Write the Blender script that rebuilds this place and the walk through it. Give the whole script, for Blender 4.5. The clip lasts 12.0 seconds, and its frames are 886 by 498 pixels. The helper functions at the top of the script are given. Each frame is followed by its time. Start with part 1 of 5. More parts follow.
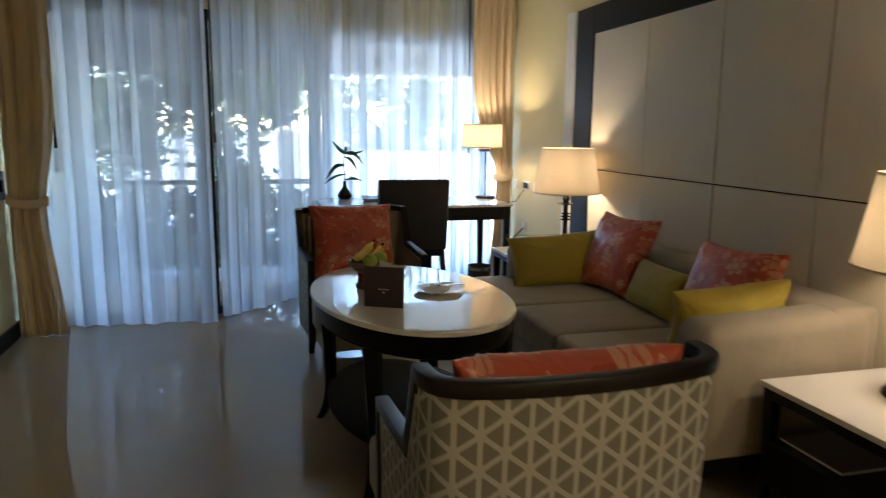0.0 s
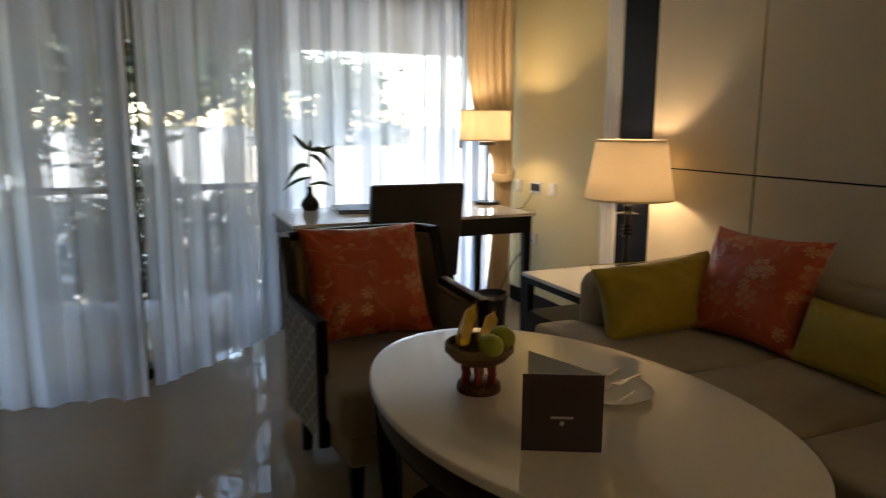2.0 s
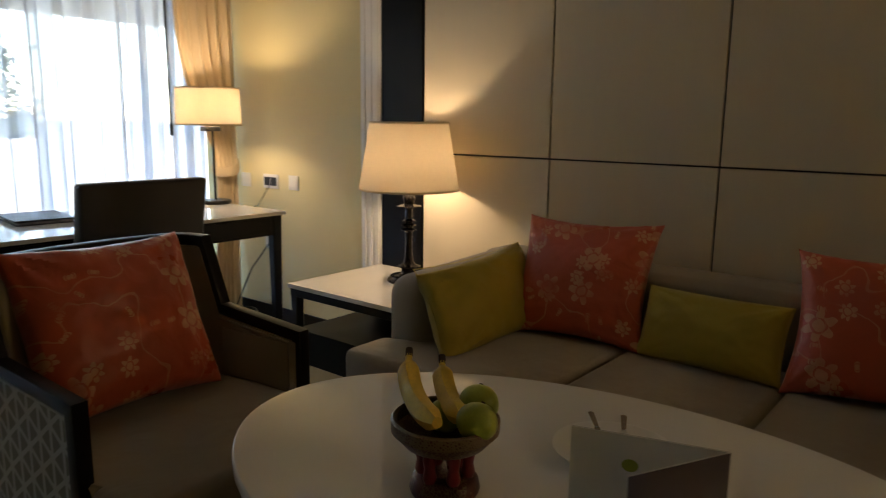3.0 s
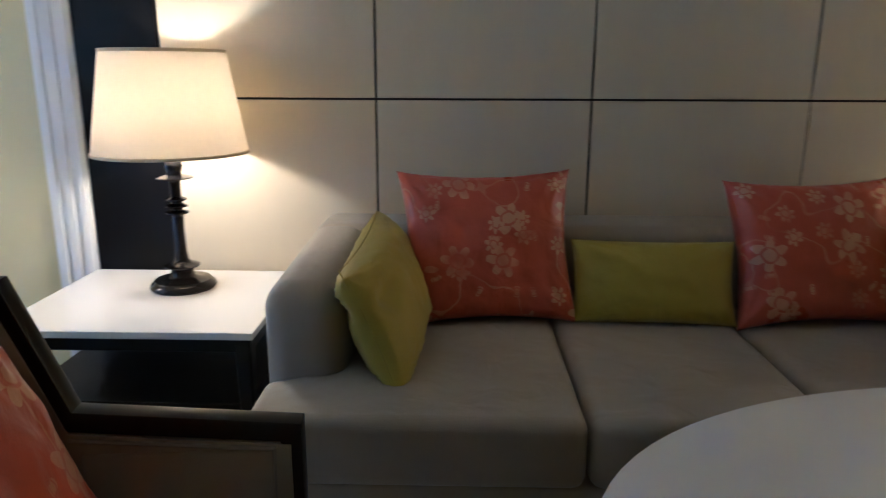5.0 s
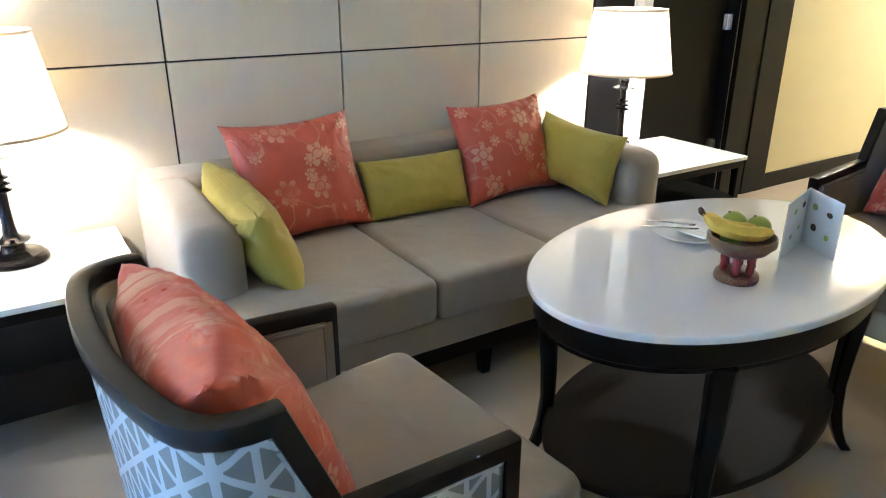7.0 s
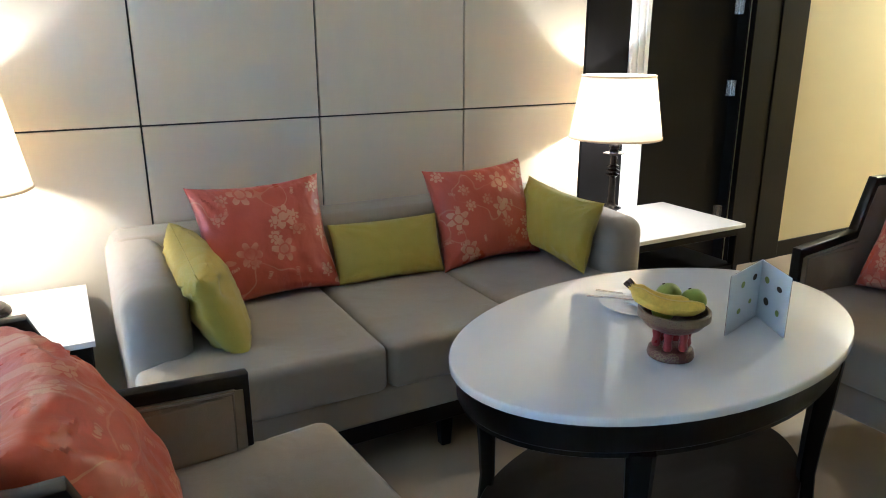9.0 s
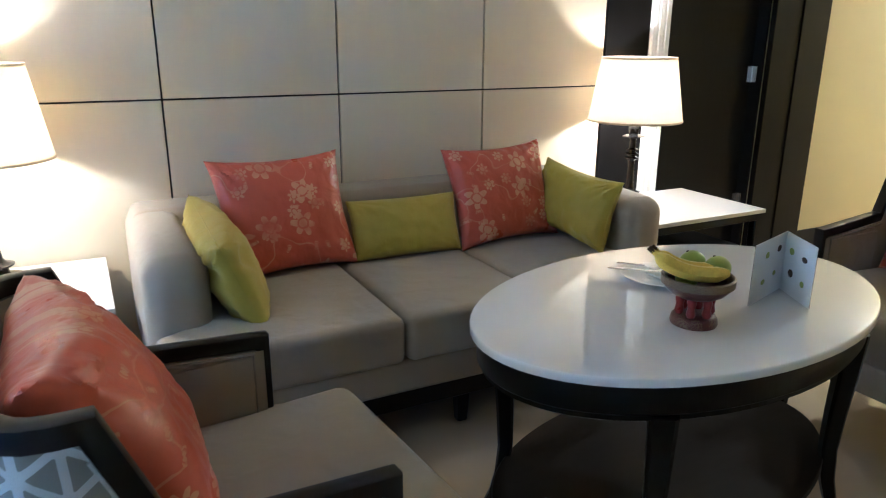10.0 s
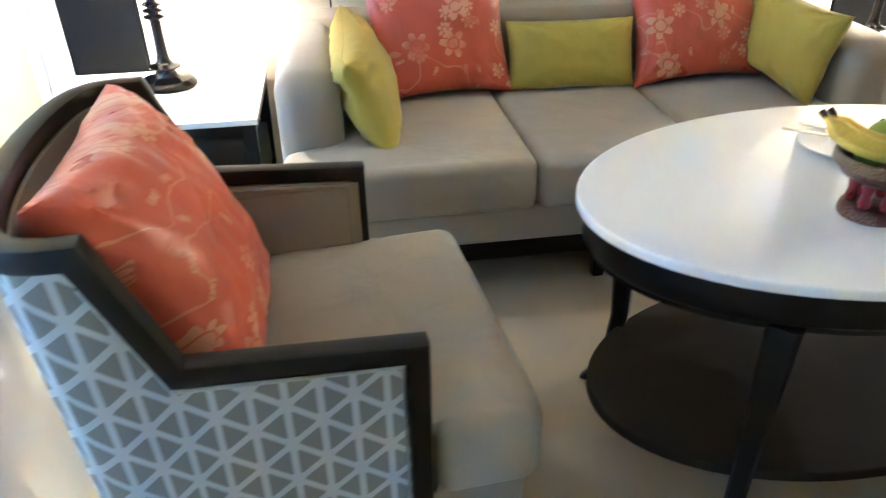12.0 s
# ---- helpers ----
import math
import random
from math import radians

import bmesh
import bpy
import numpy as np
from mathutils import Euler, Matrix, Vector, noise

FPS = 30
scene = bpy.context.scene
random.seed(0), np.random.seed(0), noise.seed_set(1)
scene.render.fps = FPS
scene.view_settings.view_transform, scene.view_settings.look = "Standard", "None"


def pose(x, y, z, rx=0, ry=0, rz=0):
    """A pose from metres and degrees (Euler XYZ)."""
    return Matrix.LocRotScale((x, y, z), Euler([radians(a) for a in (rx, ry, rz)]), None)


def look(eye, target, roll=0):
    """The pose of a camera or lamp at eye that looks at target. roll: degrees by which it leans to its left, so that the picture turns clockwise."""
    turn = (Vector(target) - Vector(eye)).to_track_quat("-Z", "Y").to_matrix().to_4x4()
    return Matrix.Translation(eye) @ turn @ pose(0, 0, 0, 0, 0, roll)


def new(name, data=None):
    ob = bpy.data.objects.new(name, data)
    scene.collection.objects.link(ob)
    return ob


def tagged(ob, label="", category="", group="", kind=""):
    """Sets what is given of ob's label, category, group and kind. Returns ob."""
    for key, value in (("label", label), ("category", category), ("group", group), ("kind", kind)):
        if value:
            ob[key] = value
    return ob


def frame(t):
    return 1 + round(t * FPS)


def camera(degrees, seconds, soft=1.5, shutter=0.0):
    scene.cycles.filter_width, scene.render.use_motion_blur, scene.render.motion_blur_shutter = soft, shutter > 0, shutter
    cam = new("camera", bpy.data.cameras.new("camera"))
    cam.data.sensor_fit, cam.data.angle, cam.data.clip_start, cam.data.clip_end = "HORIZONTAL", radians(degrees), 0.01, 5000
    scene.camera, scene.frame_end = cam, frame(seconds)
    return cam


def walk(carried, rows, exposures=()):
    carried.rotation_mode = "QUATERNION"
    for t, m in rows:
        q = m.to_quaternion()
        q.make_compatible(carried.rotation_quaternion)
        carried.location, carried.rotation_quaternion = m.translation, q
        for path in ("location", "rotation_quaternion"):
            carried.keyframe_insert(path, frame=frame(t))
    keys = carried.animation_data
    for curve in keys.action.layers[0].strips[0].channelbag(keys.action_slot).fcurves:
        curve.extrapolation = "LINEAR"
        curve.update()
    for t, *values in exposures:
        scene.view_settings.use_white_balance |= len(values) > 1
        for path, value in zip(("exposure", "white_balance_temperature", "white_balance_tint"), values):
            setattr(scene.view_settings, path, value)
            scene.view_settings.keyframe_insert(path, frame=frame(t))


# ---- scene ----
cam = camera(64.3, 12.0, soft=1.0, shutter=0.3)
PATH = [
    (0, (0.527, -0.357, 1.343), (1.031, 1.549, 1.007), 0.5),
    (0.5, (0.591, 0.026, 1.327), (0.831, 1.984, 0.996), 0.4),
    (1, (0.547, 0.401, 1.302), (0.704, 2.366, 0.964), 0.1),
    (1.5, (0.385, 0.827, 1.268), (0.682, 2.776, 0.932), 0.1),
    (2, (0.261, 1.132, 1.298), (1.038, 2.942, 0.948), 0.2),
    (2.5, (0.225, 1.561, 1.281), (1.475, 3.083, 0.936), 0.5),
    (3, (0.199, 1.946, 1.223), (1.723, 3.191, 0.868), 0.7),
    (3.2, (0.203, 2.083, 1.242), (1.811, 3.197, 0.823), 0.6),
    (4.8, (0.435, 3.112, 1.149), (2.355, 3.392, 0.664), 0.1),
    (5, (0.445, 3.213, 1.159), (2.385, 3.259, 0.673), 0.2),
    (5.5, (0.359, 3.477, 1.156), (2.242, 3.033, 0.646), -0.2),
    (6, (0.243, 3.762, 1.143), (1.941, 2.905, 0.527), -0.0),
    (6.5, (0.095, 3.955, 1.234), (1.697, 2.989, 0.527), 0.1),
    (7, (-0.001, 4.044, 1.383), (1.574, 3.051, 0.652), 0.1),
    (7.5, (-0.031, 3.957, 1.443), (1.556, 2.945, 0.767), 0.2),
    (7.7, (-0.055, 3.874, 1.416), (1.554, 2.862, 0.793), -0.1),
    (9.5, (-0.114, 3.754, 1.361), (1.581, 2.859, 0.788), 0.2),
    (10, (-0.115, 3.784, 1.306), (1.588, 2.907, 0.731), 0.3),
    (10.5, (-0.089, 3.822, 1.239), (1.704, 3.156, 0.655), 0.5),
    (11, (-0.074, 3.817, 1.177), (1.709, 3.402, 0.372), 0.8),
    (11.2, (-0.065, 3.799, 1.157), (1.674, 3.433, 0.241), 0.6),
    (11.5, (-0.046, 3.759, 1.192), (1.651, 3.447, 0.181), 0.2),
    (12, (-0.018, 3.493, 1.283), (1.677, 3.238, 0.252), -0.8),
]
ROWS = [(t, look(eye, aim, roll)) for t, eye, aim, roll in PATH]
# the plan below is drawn in units of 0.93 m, with its floor at FZ
UNIT, FZ = 0.93, -0.07
PLAN = Matrix.Scale(UNIT, 4) @ Matrix.Translation((0, 0, -FZ))
walk(cam, ROWS, [(0, 3.5, 6150, 11), (0.5, 3.07, 7000, 12), (1.0, 3.0, 7500, 14), (2.0, 3.0, 8200, 16), (3.2, 3.0, 7250, 14), (4.8, 3.70, 5000, 12), (5.5, 4.73, 4980, 11), (6.5, 5.58, 4850, 10), (7.5, 5.72, 4740, 9), (9.5, 5.16, 4720, 9), (10.5, 5.14, 4760, 10), (11.0, 5.32, 4720, 10), (11.5, 6.08, 4820, 9), (12, 6.18, 4900, 8)])

# ---- world and light ----
world = bpy.data.worlds.new("world")
scene.world = world
world.use_nodes = True
wt = world.node_tree
sky = wt.nodes.new("ShaderNodeTexSky")
sky.sky_type = "NISHITA"
sky.sun_disc = False
sky.sun_elevation = radians(48)
sky.sun_rotation = radians(35)
sky.dust_density = 0.2
sky.ozone_density = 3.0
wt.links.new(sky.outputs[0], wt.nodes["Background"].inputs[0])
wt.nodes["Background"].inputs[1].default_value = 0.15

sun_data = bpy.data.lights.new("sun", "SUN")
sun_data.energy, sun_data.angle, sun_data.color = 2.2, radians(12), (1.0, 0.96, 0.9)
sun = new("sun", sun_data)
sun.matrix_world = look((2, 2, 14), (0.5, 13, 0))


def bulb_light(name, x, y, z, watts, colour=(1.0, 0.81, 0.59), radius=0.035):
    d = bpy.data.lights.new(name, "POINT")
    d.energy, d.color, d.shadow_soft_size = watts, colour, radius
    o = new(name, d)
    o.location = PLAN @ Vector((x, y, z))
    return o


LAMP_1 = (2.765, 4.395)
LAMP_2 = (2.76, 1.45)
DESK_LAMP = (2.60, 5.80)
bulb_light("bulb_light", *LAMP_1, 1.06, 0.88)
bulb_light("bulb_light", *LAMP_2, 1.06, 0.8)
# unseen light, added to brighten the yellow wall south of the door
d = bpy.data.lights.new("added_ceiling_light_glow", "AREA")
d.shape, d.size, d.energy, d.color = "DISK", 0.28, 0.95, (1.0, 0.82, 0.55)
added_ceiling_glow = new("added_ceiling_light_glow", d)
added_ceiling_glow.matrix_world = look(PLAN @ Vector((2.55, -2.5, 2.655)), PLAN @ Vector((2.55, -2.5, 0)))
bulb_light("bulb_light", DESK_LAMP[0] - 0.055, DESK_LAMP[1] - 0.05, 1.32, 1.25)

# ---- materials ----


def nd(tree, kind, **sets):
    n = tree.nodes.new(kind)
    for k, v in sets.items():
        n.inputs[k.replace("_", " ")].default_value = v
    return n


def mth(tree, op, a, b=None, c=None):
    n = tree.nodes.new("ShaderNodeMath")
    n.operation = op
    for i, v in enumerate((a, b, c)):
        if v is None:
            continue
        if isinstance(v, (int, float)):
            n.inputs[i].default_value = v
        else:
            tree.links.new(v, n.inputs[i])
    return n.outputs[0]


def mixc(tree, fac, a, b):
    n = tree.nodes.new("ShaderNodeMix")
    n.data_type = "RGBA"
    for i, v in ((0, fac), (6, a), (7, b)):
        if isinstance(v, (int, float)):
            n.inputs[i].default_value = v
        elif isinstance(v, tuple):
            n.inputs[i].default_value = (*v[:3], 1)
        else:
            tree.links.new(v, n.inputs[i])
    return n.outputs[2]


def mat(name, colour, rough=0.5, metal=0.0, var=0.12, scale=6.0, fine=120.0, bump=0.05, stretch=(1, 1, 1), sheen=0.0, coat=0.0, spec=0.5, rvar=0.08):
    """A Principled surface with large stains, fine grain, relief and uneven gloss."""
    m = bpy.data.materials.new(name)
    m.use_nodes = True
    t = m.node_tree
    p = t.nodes["Principled BSDF"]
    geo = t.nodes.new("ShaderNodeNewGeometry")
    mp = t.nodes.new("ShaderNodeMapping")
    mp.inputs["Scale"].default_value = stretch
    t.links.new(geo.outputs["Position"], mp.inputs[0])
    big = nd(t, "ShaderNodeTexNoise", Scale=scale, Detail=5.0)
    small = nd(t, "ShaderNodeTexNoise", Scale=fine, Detail=3.0)
    for n in (big, small):
        t.links.new(mp.outputs[0], n.inputs["Vector"])
    f = mth(t, "ADD", mth(t, "MULTIPLY", big.outputs["Fac"], 0.6), mth(t, "MULTIPLY", small.outputs["Fac"], 0.4))
    lo = tuple(max(0.0, c * (1 - var * 1.6)) for c in colour)
    hi = tuple(min(1.0, c * (1 + var * 1.6)) for c in colour)
    col = mixc(t, f, lo, hi)
    t.links.new(col, p.inputs["Base Color"])
    t.links.new(mth(t, "ADD", mth(t, "MULTIPLY", big.outputs["Fac"], rvar * 2), rough - rvar), p.inputs["Roughness"])
    p.inputs["Metallic"].default_value = metal
    p.inputs["Specular IOR Level"].default_value = spec
    p.inputs["Sheen Weight"].default_value = sheen
    p.inputs["Coat Weight"].default_value = coat
    if bump:
        b = nd(t, "ShaderNodeBump", Strength=bump, Distance=0.004)
        t.links.new(small.outputs["Fac"], b.inputs["Height"])
        t.links.new(b.outputs[0], p.inputs["Normal"])
    return m


def uv_node(t):
    n = t.nodes.new("ShaderNodeUVMap")
    return n.outputs[0]


def weave(m, count=900.0, strength=0.25):
    """Adds a woven relief to a fabric."""
    t = m.node_tree
    p = t.nodes["Principled BSDF"]
    geo = t.nodes.new("ShaderNodeNewGeometry")
    sep = t.nodes.new("ShaderNodeSeparateXYZ")
    t.links.new(geo.outputs["Position"], sep.inputs[0])
    h = None
    for k in range(3):
        s = mth(t, "SINE", mth(t, "MULTIPLY", sep.outputs[k], count))
        h = s if h is None else mth(t, "ADD", h, s)
    b = nd(t, "ShaderNodeBump", Strength=strength, Distance=0.001)
    t.links.new(h, b.inputs["Height"])
    for link in list(p.inputs["Normal"].links):
        t.links.new(link.from_socket, b.inputs["Normal"])
    t.links.new(b.outputs[0], p.inputs["Normal"])
    return m


FLOOR = mat("polished_cream_tile", (0.38, 0.305, 0.213), 0.02, var=0.07, scale=1.3, fine=9, bump=0.0, rvar=0.01, spec=0.55, coat=0.0)
YELLOW = mat("yellow_wall_paint", (0.70, 0.615, 0.335), 0.55, var=0.03, scale=2, fine=260, bump=0.06)
WHITE = mat("white_satin_paint", (0.8, 0.8, 0.78), 0.4, var=0.02, scale=2, fine=200, bump=0.03)
CREAM = mat("cream_lacquer", (0.48, 0.46, 0.38), 0.35, var=0.03, scale=2, fine=150, bump=0.02)
CEIL = mat("ceiling_paint", (0.70, 0.68, 0.63), 0.7, var=0.02)
PANEL = weave(mat("beige_wall_covering", (0.65, 0.57, 0.42), 0.6, var=0.035, scale=3, fine=330, bump=0.12, stretch=(1, 6, 1)), 3600, 0.06)
GROOVE = mat("dark_groove", (0.012, 0.010, 0.009), 0.6)
WENGE = mat("dark_wenge_wood", (0.0048, 0.0045, 0.0048), 0.34, spec=0.18, var=0.3, scale=5, fine=60, bump=0.06, stretch=(1, 1, 0.08), rvar=0.06)
WENGE_B = mat("dark_wenge_frame", (0.008, 0.006, 0.005), 0.34, spec=0.28, var=0.3, scale=6, fine=70, bump=0.05, stretch=(1, 0.1, 1), rvar=0.06)
SHELF = mat("espresso_wood_shelf", (0.016, 0.012, 0.0095), 0.6, spec=0.12, var=0.3, scale=4, fine=40, bump=0.05, stretch=(1, 0.12, 1))
STONE = mat("white_composite_stone", (0.78, 0.765, 0.73), 0.025, var=0.03, scale=3, fine=420, bump=0.0, rvar=0.01, coat=0.35, spec=0.6)
TAUPE = weave(mat("taupe_upholstery", (0.30, 0.25, 0.18), 0.75, var=0.13, scale=5, fine=420, bump=0.25, sheen=0.25), 4200, 0.18)


def rumple(m, scale=9.0, depth=0.012):
    """Adds the slack of a stuffed cover."""
    t = m.node_tree
    p = t.nodes["Principled BSDF"]
    geo = t.nodes.new("ShaderNodeNewGeometry")
    n = nd(t, "ShaderNodeTexNoise", Scale=scale, Detail=2.5, Distortion=0.6)
    t.links.new(geo.outputs["Position"], n.inputs["Vector"])
    b = nd(t, "ShaderNodeBump", Strength=0.55, Distance=depth)
    t.links.new(n.outputs["Fac"], b.inputs["Height"])
    for link in list(p.inputs["Normal"].links):
        t.links.new(link.from_socket, b.inputs["Normal"])
    t.links.new(b.outputs[0], p.inputs["Normal"])
    return m


rumple(TAUPE)
CORD = mat("pale_woven_cord", (0.42, 0.42, 0.4), 0.7, var=0.35, scale=60, fine=260, bump=0.3)
PIPING = mat("taupe_piping", (0.24, 0.21, 0.175), 0.6)
LIME = weave(mat("lime_velvet", (0.40, 0.305, 0.026), 0.6, var=0.12, scale=7, fine=300, bump=0.15, sheen=0.15), 4600, 0.1)
DRAPE = weave(mat("gold_drape_fabric", (0.66, 0.53, 0.35), 0.6, var=0.08, scale=4, fine=300, bump=0.12, sheen=0.2), 4200, 0.1)
LEATHER = mat("black_leather", (0.018, 0.015, 0.017), 0.42, var=0.2, scale=8, fine=260, bump=0.25)
BLACK = mat("black_metal", (0.02, 0.02, 0.022), 0.35, metal=0.3, var=0.1)
BRONZE = mat("black_bronze", (0.035, 0.031, 0.031), 0.16, metal=0.75, var=0.2, scale=30, rvar=0.04)
STEEL = mat("brushed_steel", (0.6, 0.6, 0.6), 0.25, metal=1.0, var=0.06, fine=300, bump=0.03)
CERAMIC = mat("white_porcelain", (0.82, 0.81, 0.78), 0.12, var=0.01, bump=0)
PAPER = mat("white_paper", (0.78, 0.78, 0.75), 0.6, var=0.02)
CARD = mat("dark_plum_card", (0.045, 0.03, 0.042), 0.45, var=0.08)
SILVER_INK = mat("silver_ink", (0.5, 0.48, 0.48), 0.4)
BANANA = mat("banana_skin", (0.72, 0.48, 0.06), 0.45, var=0.25, scale=35, fine=160, bump=0.08)
BROWN = mat("brown_stem", (0.06, 0.035, 0.015), 0.7)
GREENFRUIT = mat("green_fruit_skin", (0.30, 0.36, 0.045), 0.36, var=0.18, scale=30, fine=220, bump=0.08)
LEAF = mat("bamboo_leaf", (0.03, 0.085, 0.025), 0.4, var=0.2, scale=20, bump=0.05)
PLASTIC = mat("white_plastic", (0.78, 0.77, 0.72), 0.35, var=0.02)
SCREEN = mat("dark_glass_screen", (0.004, 0.005, 0.006), 0.03, var=0.05, bump=0, rvar=0.01, spec=0.22)
DECK = mat("balcony_tile", (0.45, 0.44, 0.42), 0.5, var=0.12, scale=3, fine=40)
RAIL = mat("painted_rail_wood", (0.07, 0.055, 0.05), 0.5, var=0.2)
LAWN = mat("pale_garden_paving", (0.4, 0.4, 0.38), 0.9, var=0.2, scale=2, fine=40, bump=0.2)
BARK = mat("bark", (0.08, 0.06, 0.045), 0.9, var=0.35, scale=9, fine=40, bump=0.4)
FOLIAGE = mat("foliage", (0.05, 0.075, 0.045), 0.55, var=0.4, scale=3, fine=12)
RENDERWALL = mat("pale_render", (0.6, 0.58, 0.55), 0.8, var=0.06)


def red_gold():
    """Carved red lacquer with worn gilding."""
    m = mat("red_gold_lacquer", (0.085, 0.017, 0.014), 0.35, var=0.3, scale=30, fine=90, bump=0.3)
    t = m.node_tree
    p = t.nodes["Principled BSDF"]
    geo = t.nodes.new("ShaderNodeNewGeometry")
    v = nd(t, "ShaderNodeTexVoronoi", Scale=190.0)
    v.feature = "DISTANCE_TO_EDGE"
    t.links.new(geo.outputs["Position"], v.inputs["Vector"])
    k = mth(t, "LESS_THAN", v.outputs["Distance"], 0.085)
    n = nd(t, "ShaderNodeTexNoise", Scale=25.0)
    t.links.new(geo.outputs["Position"], n.inputs["Vector"])
    k = mth(t, "MULTIPLY", k, mth(t, "GREATER_THAN", n.outputs["Fac"], 0.42))
    old = p.inputs["Base Color"].links[0].from_socket
    t.links.new(mixc(t, k, old, (0.17, 0.115, 0.055)), p.inputs["Base Color"])
    return m


def gilded():
    m = red_gold()
    m.name = "gilded_band"
    t = m.node_tree
    for n in t.nodes:
        if n.bl_idname == "ShaderNodeTexVoronoi":
            n.inputs["Scale"].default_value = 230
        if n.bl_idname == "ShaderNodeMath" and n.operation == "LESS_THAN":
            n.inputs[1].default_value = 0.24
        if n.bl_idname == "ShaderNodeMath" and n.operation == "GREATER_THAN":
            n.inputs[1].default_value = 0.3
    return m


REDGOLD, GILDED = red_gold(), gilded()
RED = mat("red_lacquer", (0.22, 0.02, 0.025), 0.3, var=0.3, scale=30)


def coral():
    """Coral satin with a worn gold print of blossoms and scrolling stems, in UV metres."""
    m = mat("coral_satin", (0.51, 0.09, 0.042), 0.30, var=0.07, scale=9, fine=350, bump=0.1, sheen=0.06)
    t = m.node_tree
    p = t.nodes["Principled BSDF"]
    uv = uv_node(t)
    warp = nd(t, "ShaderNodeTexNoise", Scale=7.0)
    t.links.new(uv, warp.inputs["Vector"])
    # the print is drawn by hand: bend it a little
    bend = nd(t, "ShaderNodeTexNoise", Scale=24.0, Detail=2.0)
    t.links.new(uv, bend.inputs["Vector"])
    push = t.nodes.new("ShaderNodeVectorMath")
    push.operation = "MULTIPLY_ADD"
    push.inputs[1].default_value = (0.02, 0.02, 0.0)
    t.links.new(bend.outputs["Color"], push.inputs[0])
    t.links.new(uv, push.inputs[2])
    uv = push.outputs[0]
    masks = []
    for scale, petals, size, pick in ((5.2, 6, 0.27, 0.42), (10.5, 7, 0.30, 0.62), (17.0, 2, 0.42, 0.72)):
        sc = t.nodes.new("ShaderNodeVectorMath")
        sc.operation = "SCALE"
        sc.inputs["Scale"].default_value = scale
        t.links.new(uv, sc.inputs[0])
        v = nd(t, "ShaderNodeTexVoronoi", Scale=1.0, Randomness=0.8)
        v.voronoi_dimensions = "2D"
        t.links.new(sc.outputs[0], v.inputs["Vector"])
        d = t.nodes.new("ShaderNodeVectorMath")
        d.operation = "SUBTRACT"
        t.links.new(sc.outputs[0], d.inputs[0])
        t.links.new(v.outputs["Position"], d.inputs[1])
        s = t.nodes.new("ShaderNodeSeparateXYZ")
        t.links.new(d.outputs[0], s.inputs[0])
        c = t.nodes.new("ShaderNodeSeparateColor")
        t.links.new(v.outputs["Color"], c.inputs[0])
        ang = mth(t, "ADD", mth(t, "ARCTAN2", s.outputs[1], s.outputs[0]), mth(t, "MULTIPLY", c.outputs[1], 6.0))
        wave = mth(t, "ABSOLUTE", mth(t, "COSINE", mth(t, "MULTIPLY", ang, petals / 2)))
        edge = mth(t, "MULTIPLY", mth(t, "ADD", mth(t, "MULTIPLY", wave, 0.55), 0.45 if petals > 2 else 0.1), size)
        dist = v.outputs["Distance"]
        k = mth(t, "MULTIPLY", mth(t, "LESS_THAN", dist, edge), mth(t, "GREATER_THAN", c.outputs[0], pick))
        ring = mth(t, "COMPARE", dist, size * 0.42, size * 0.07)
        k = mth(t, "MULTIPLY", k, mth(t, "SUBTRACT", 1.0, mth(t, "MULTIPLY", ring, 0.85)))
        masks.append(k)
    stem = nd(t, "ShaderNodeTexNoise", Scale=5.0, Detail=1.0)
    t.links.new(uv, stem.inputs["Vector"])
    masks.append(mth(t, "MULTIPLY", mth(t, "COMPARE", stem.outputs["Fac"], 0.56, 0.007), 0.55))
    k = masks[0]
    for o in masks[1:]:
        k = mth(t, "MAXIMUM", k, o)
    wear = mth(t, "ADD", mth(t, "MULTIPLY", warp.outputs["Fac"], 2.4), -0.75)
    k = mth(t, "MULTIPLY", k, mth(t, "MINIMUM", mth(t, "MAXIMUM", wear, 0.03), 0.5))
    old = p.inputs["Base Color"].links[0].from_socket
    t.links.new(mixc(t, k, old, (0.72, 0.5, 0.3)), p.inputs["Base Color"])
    return m


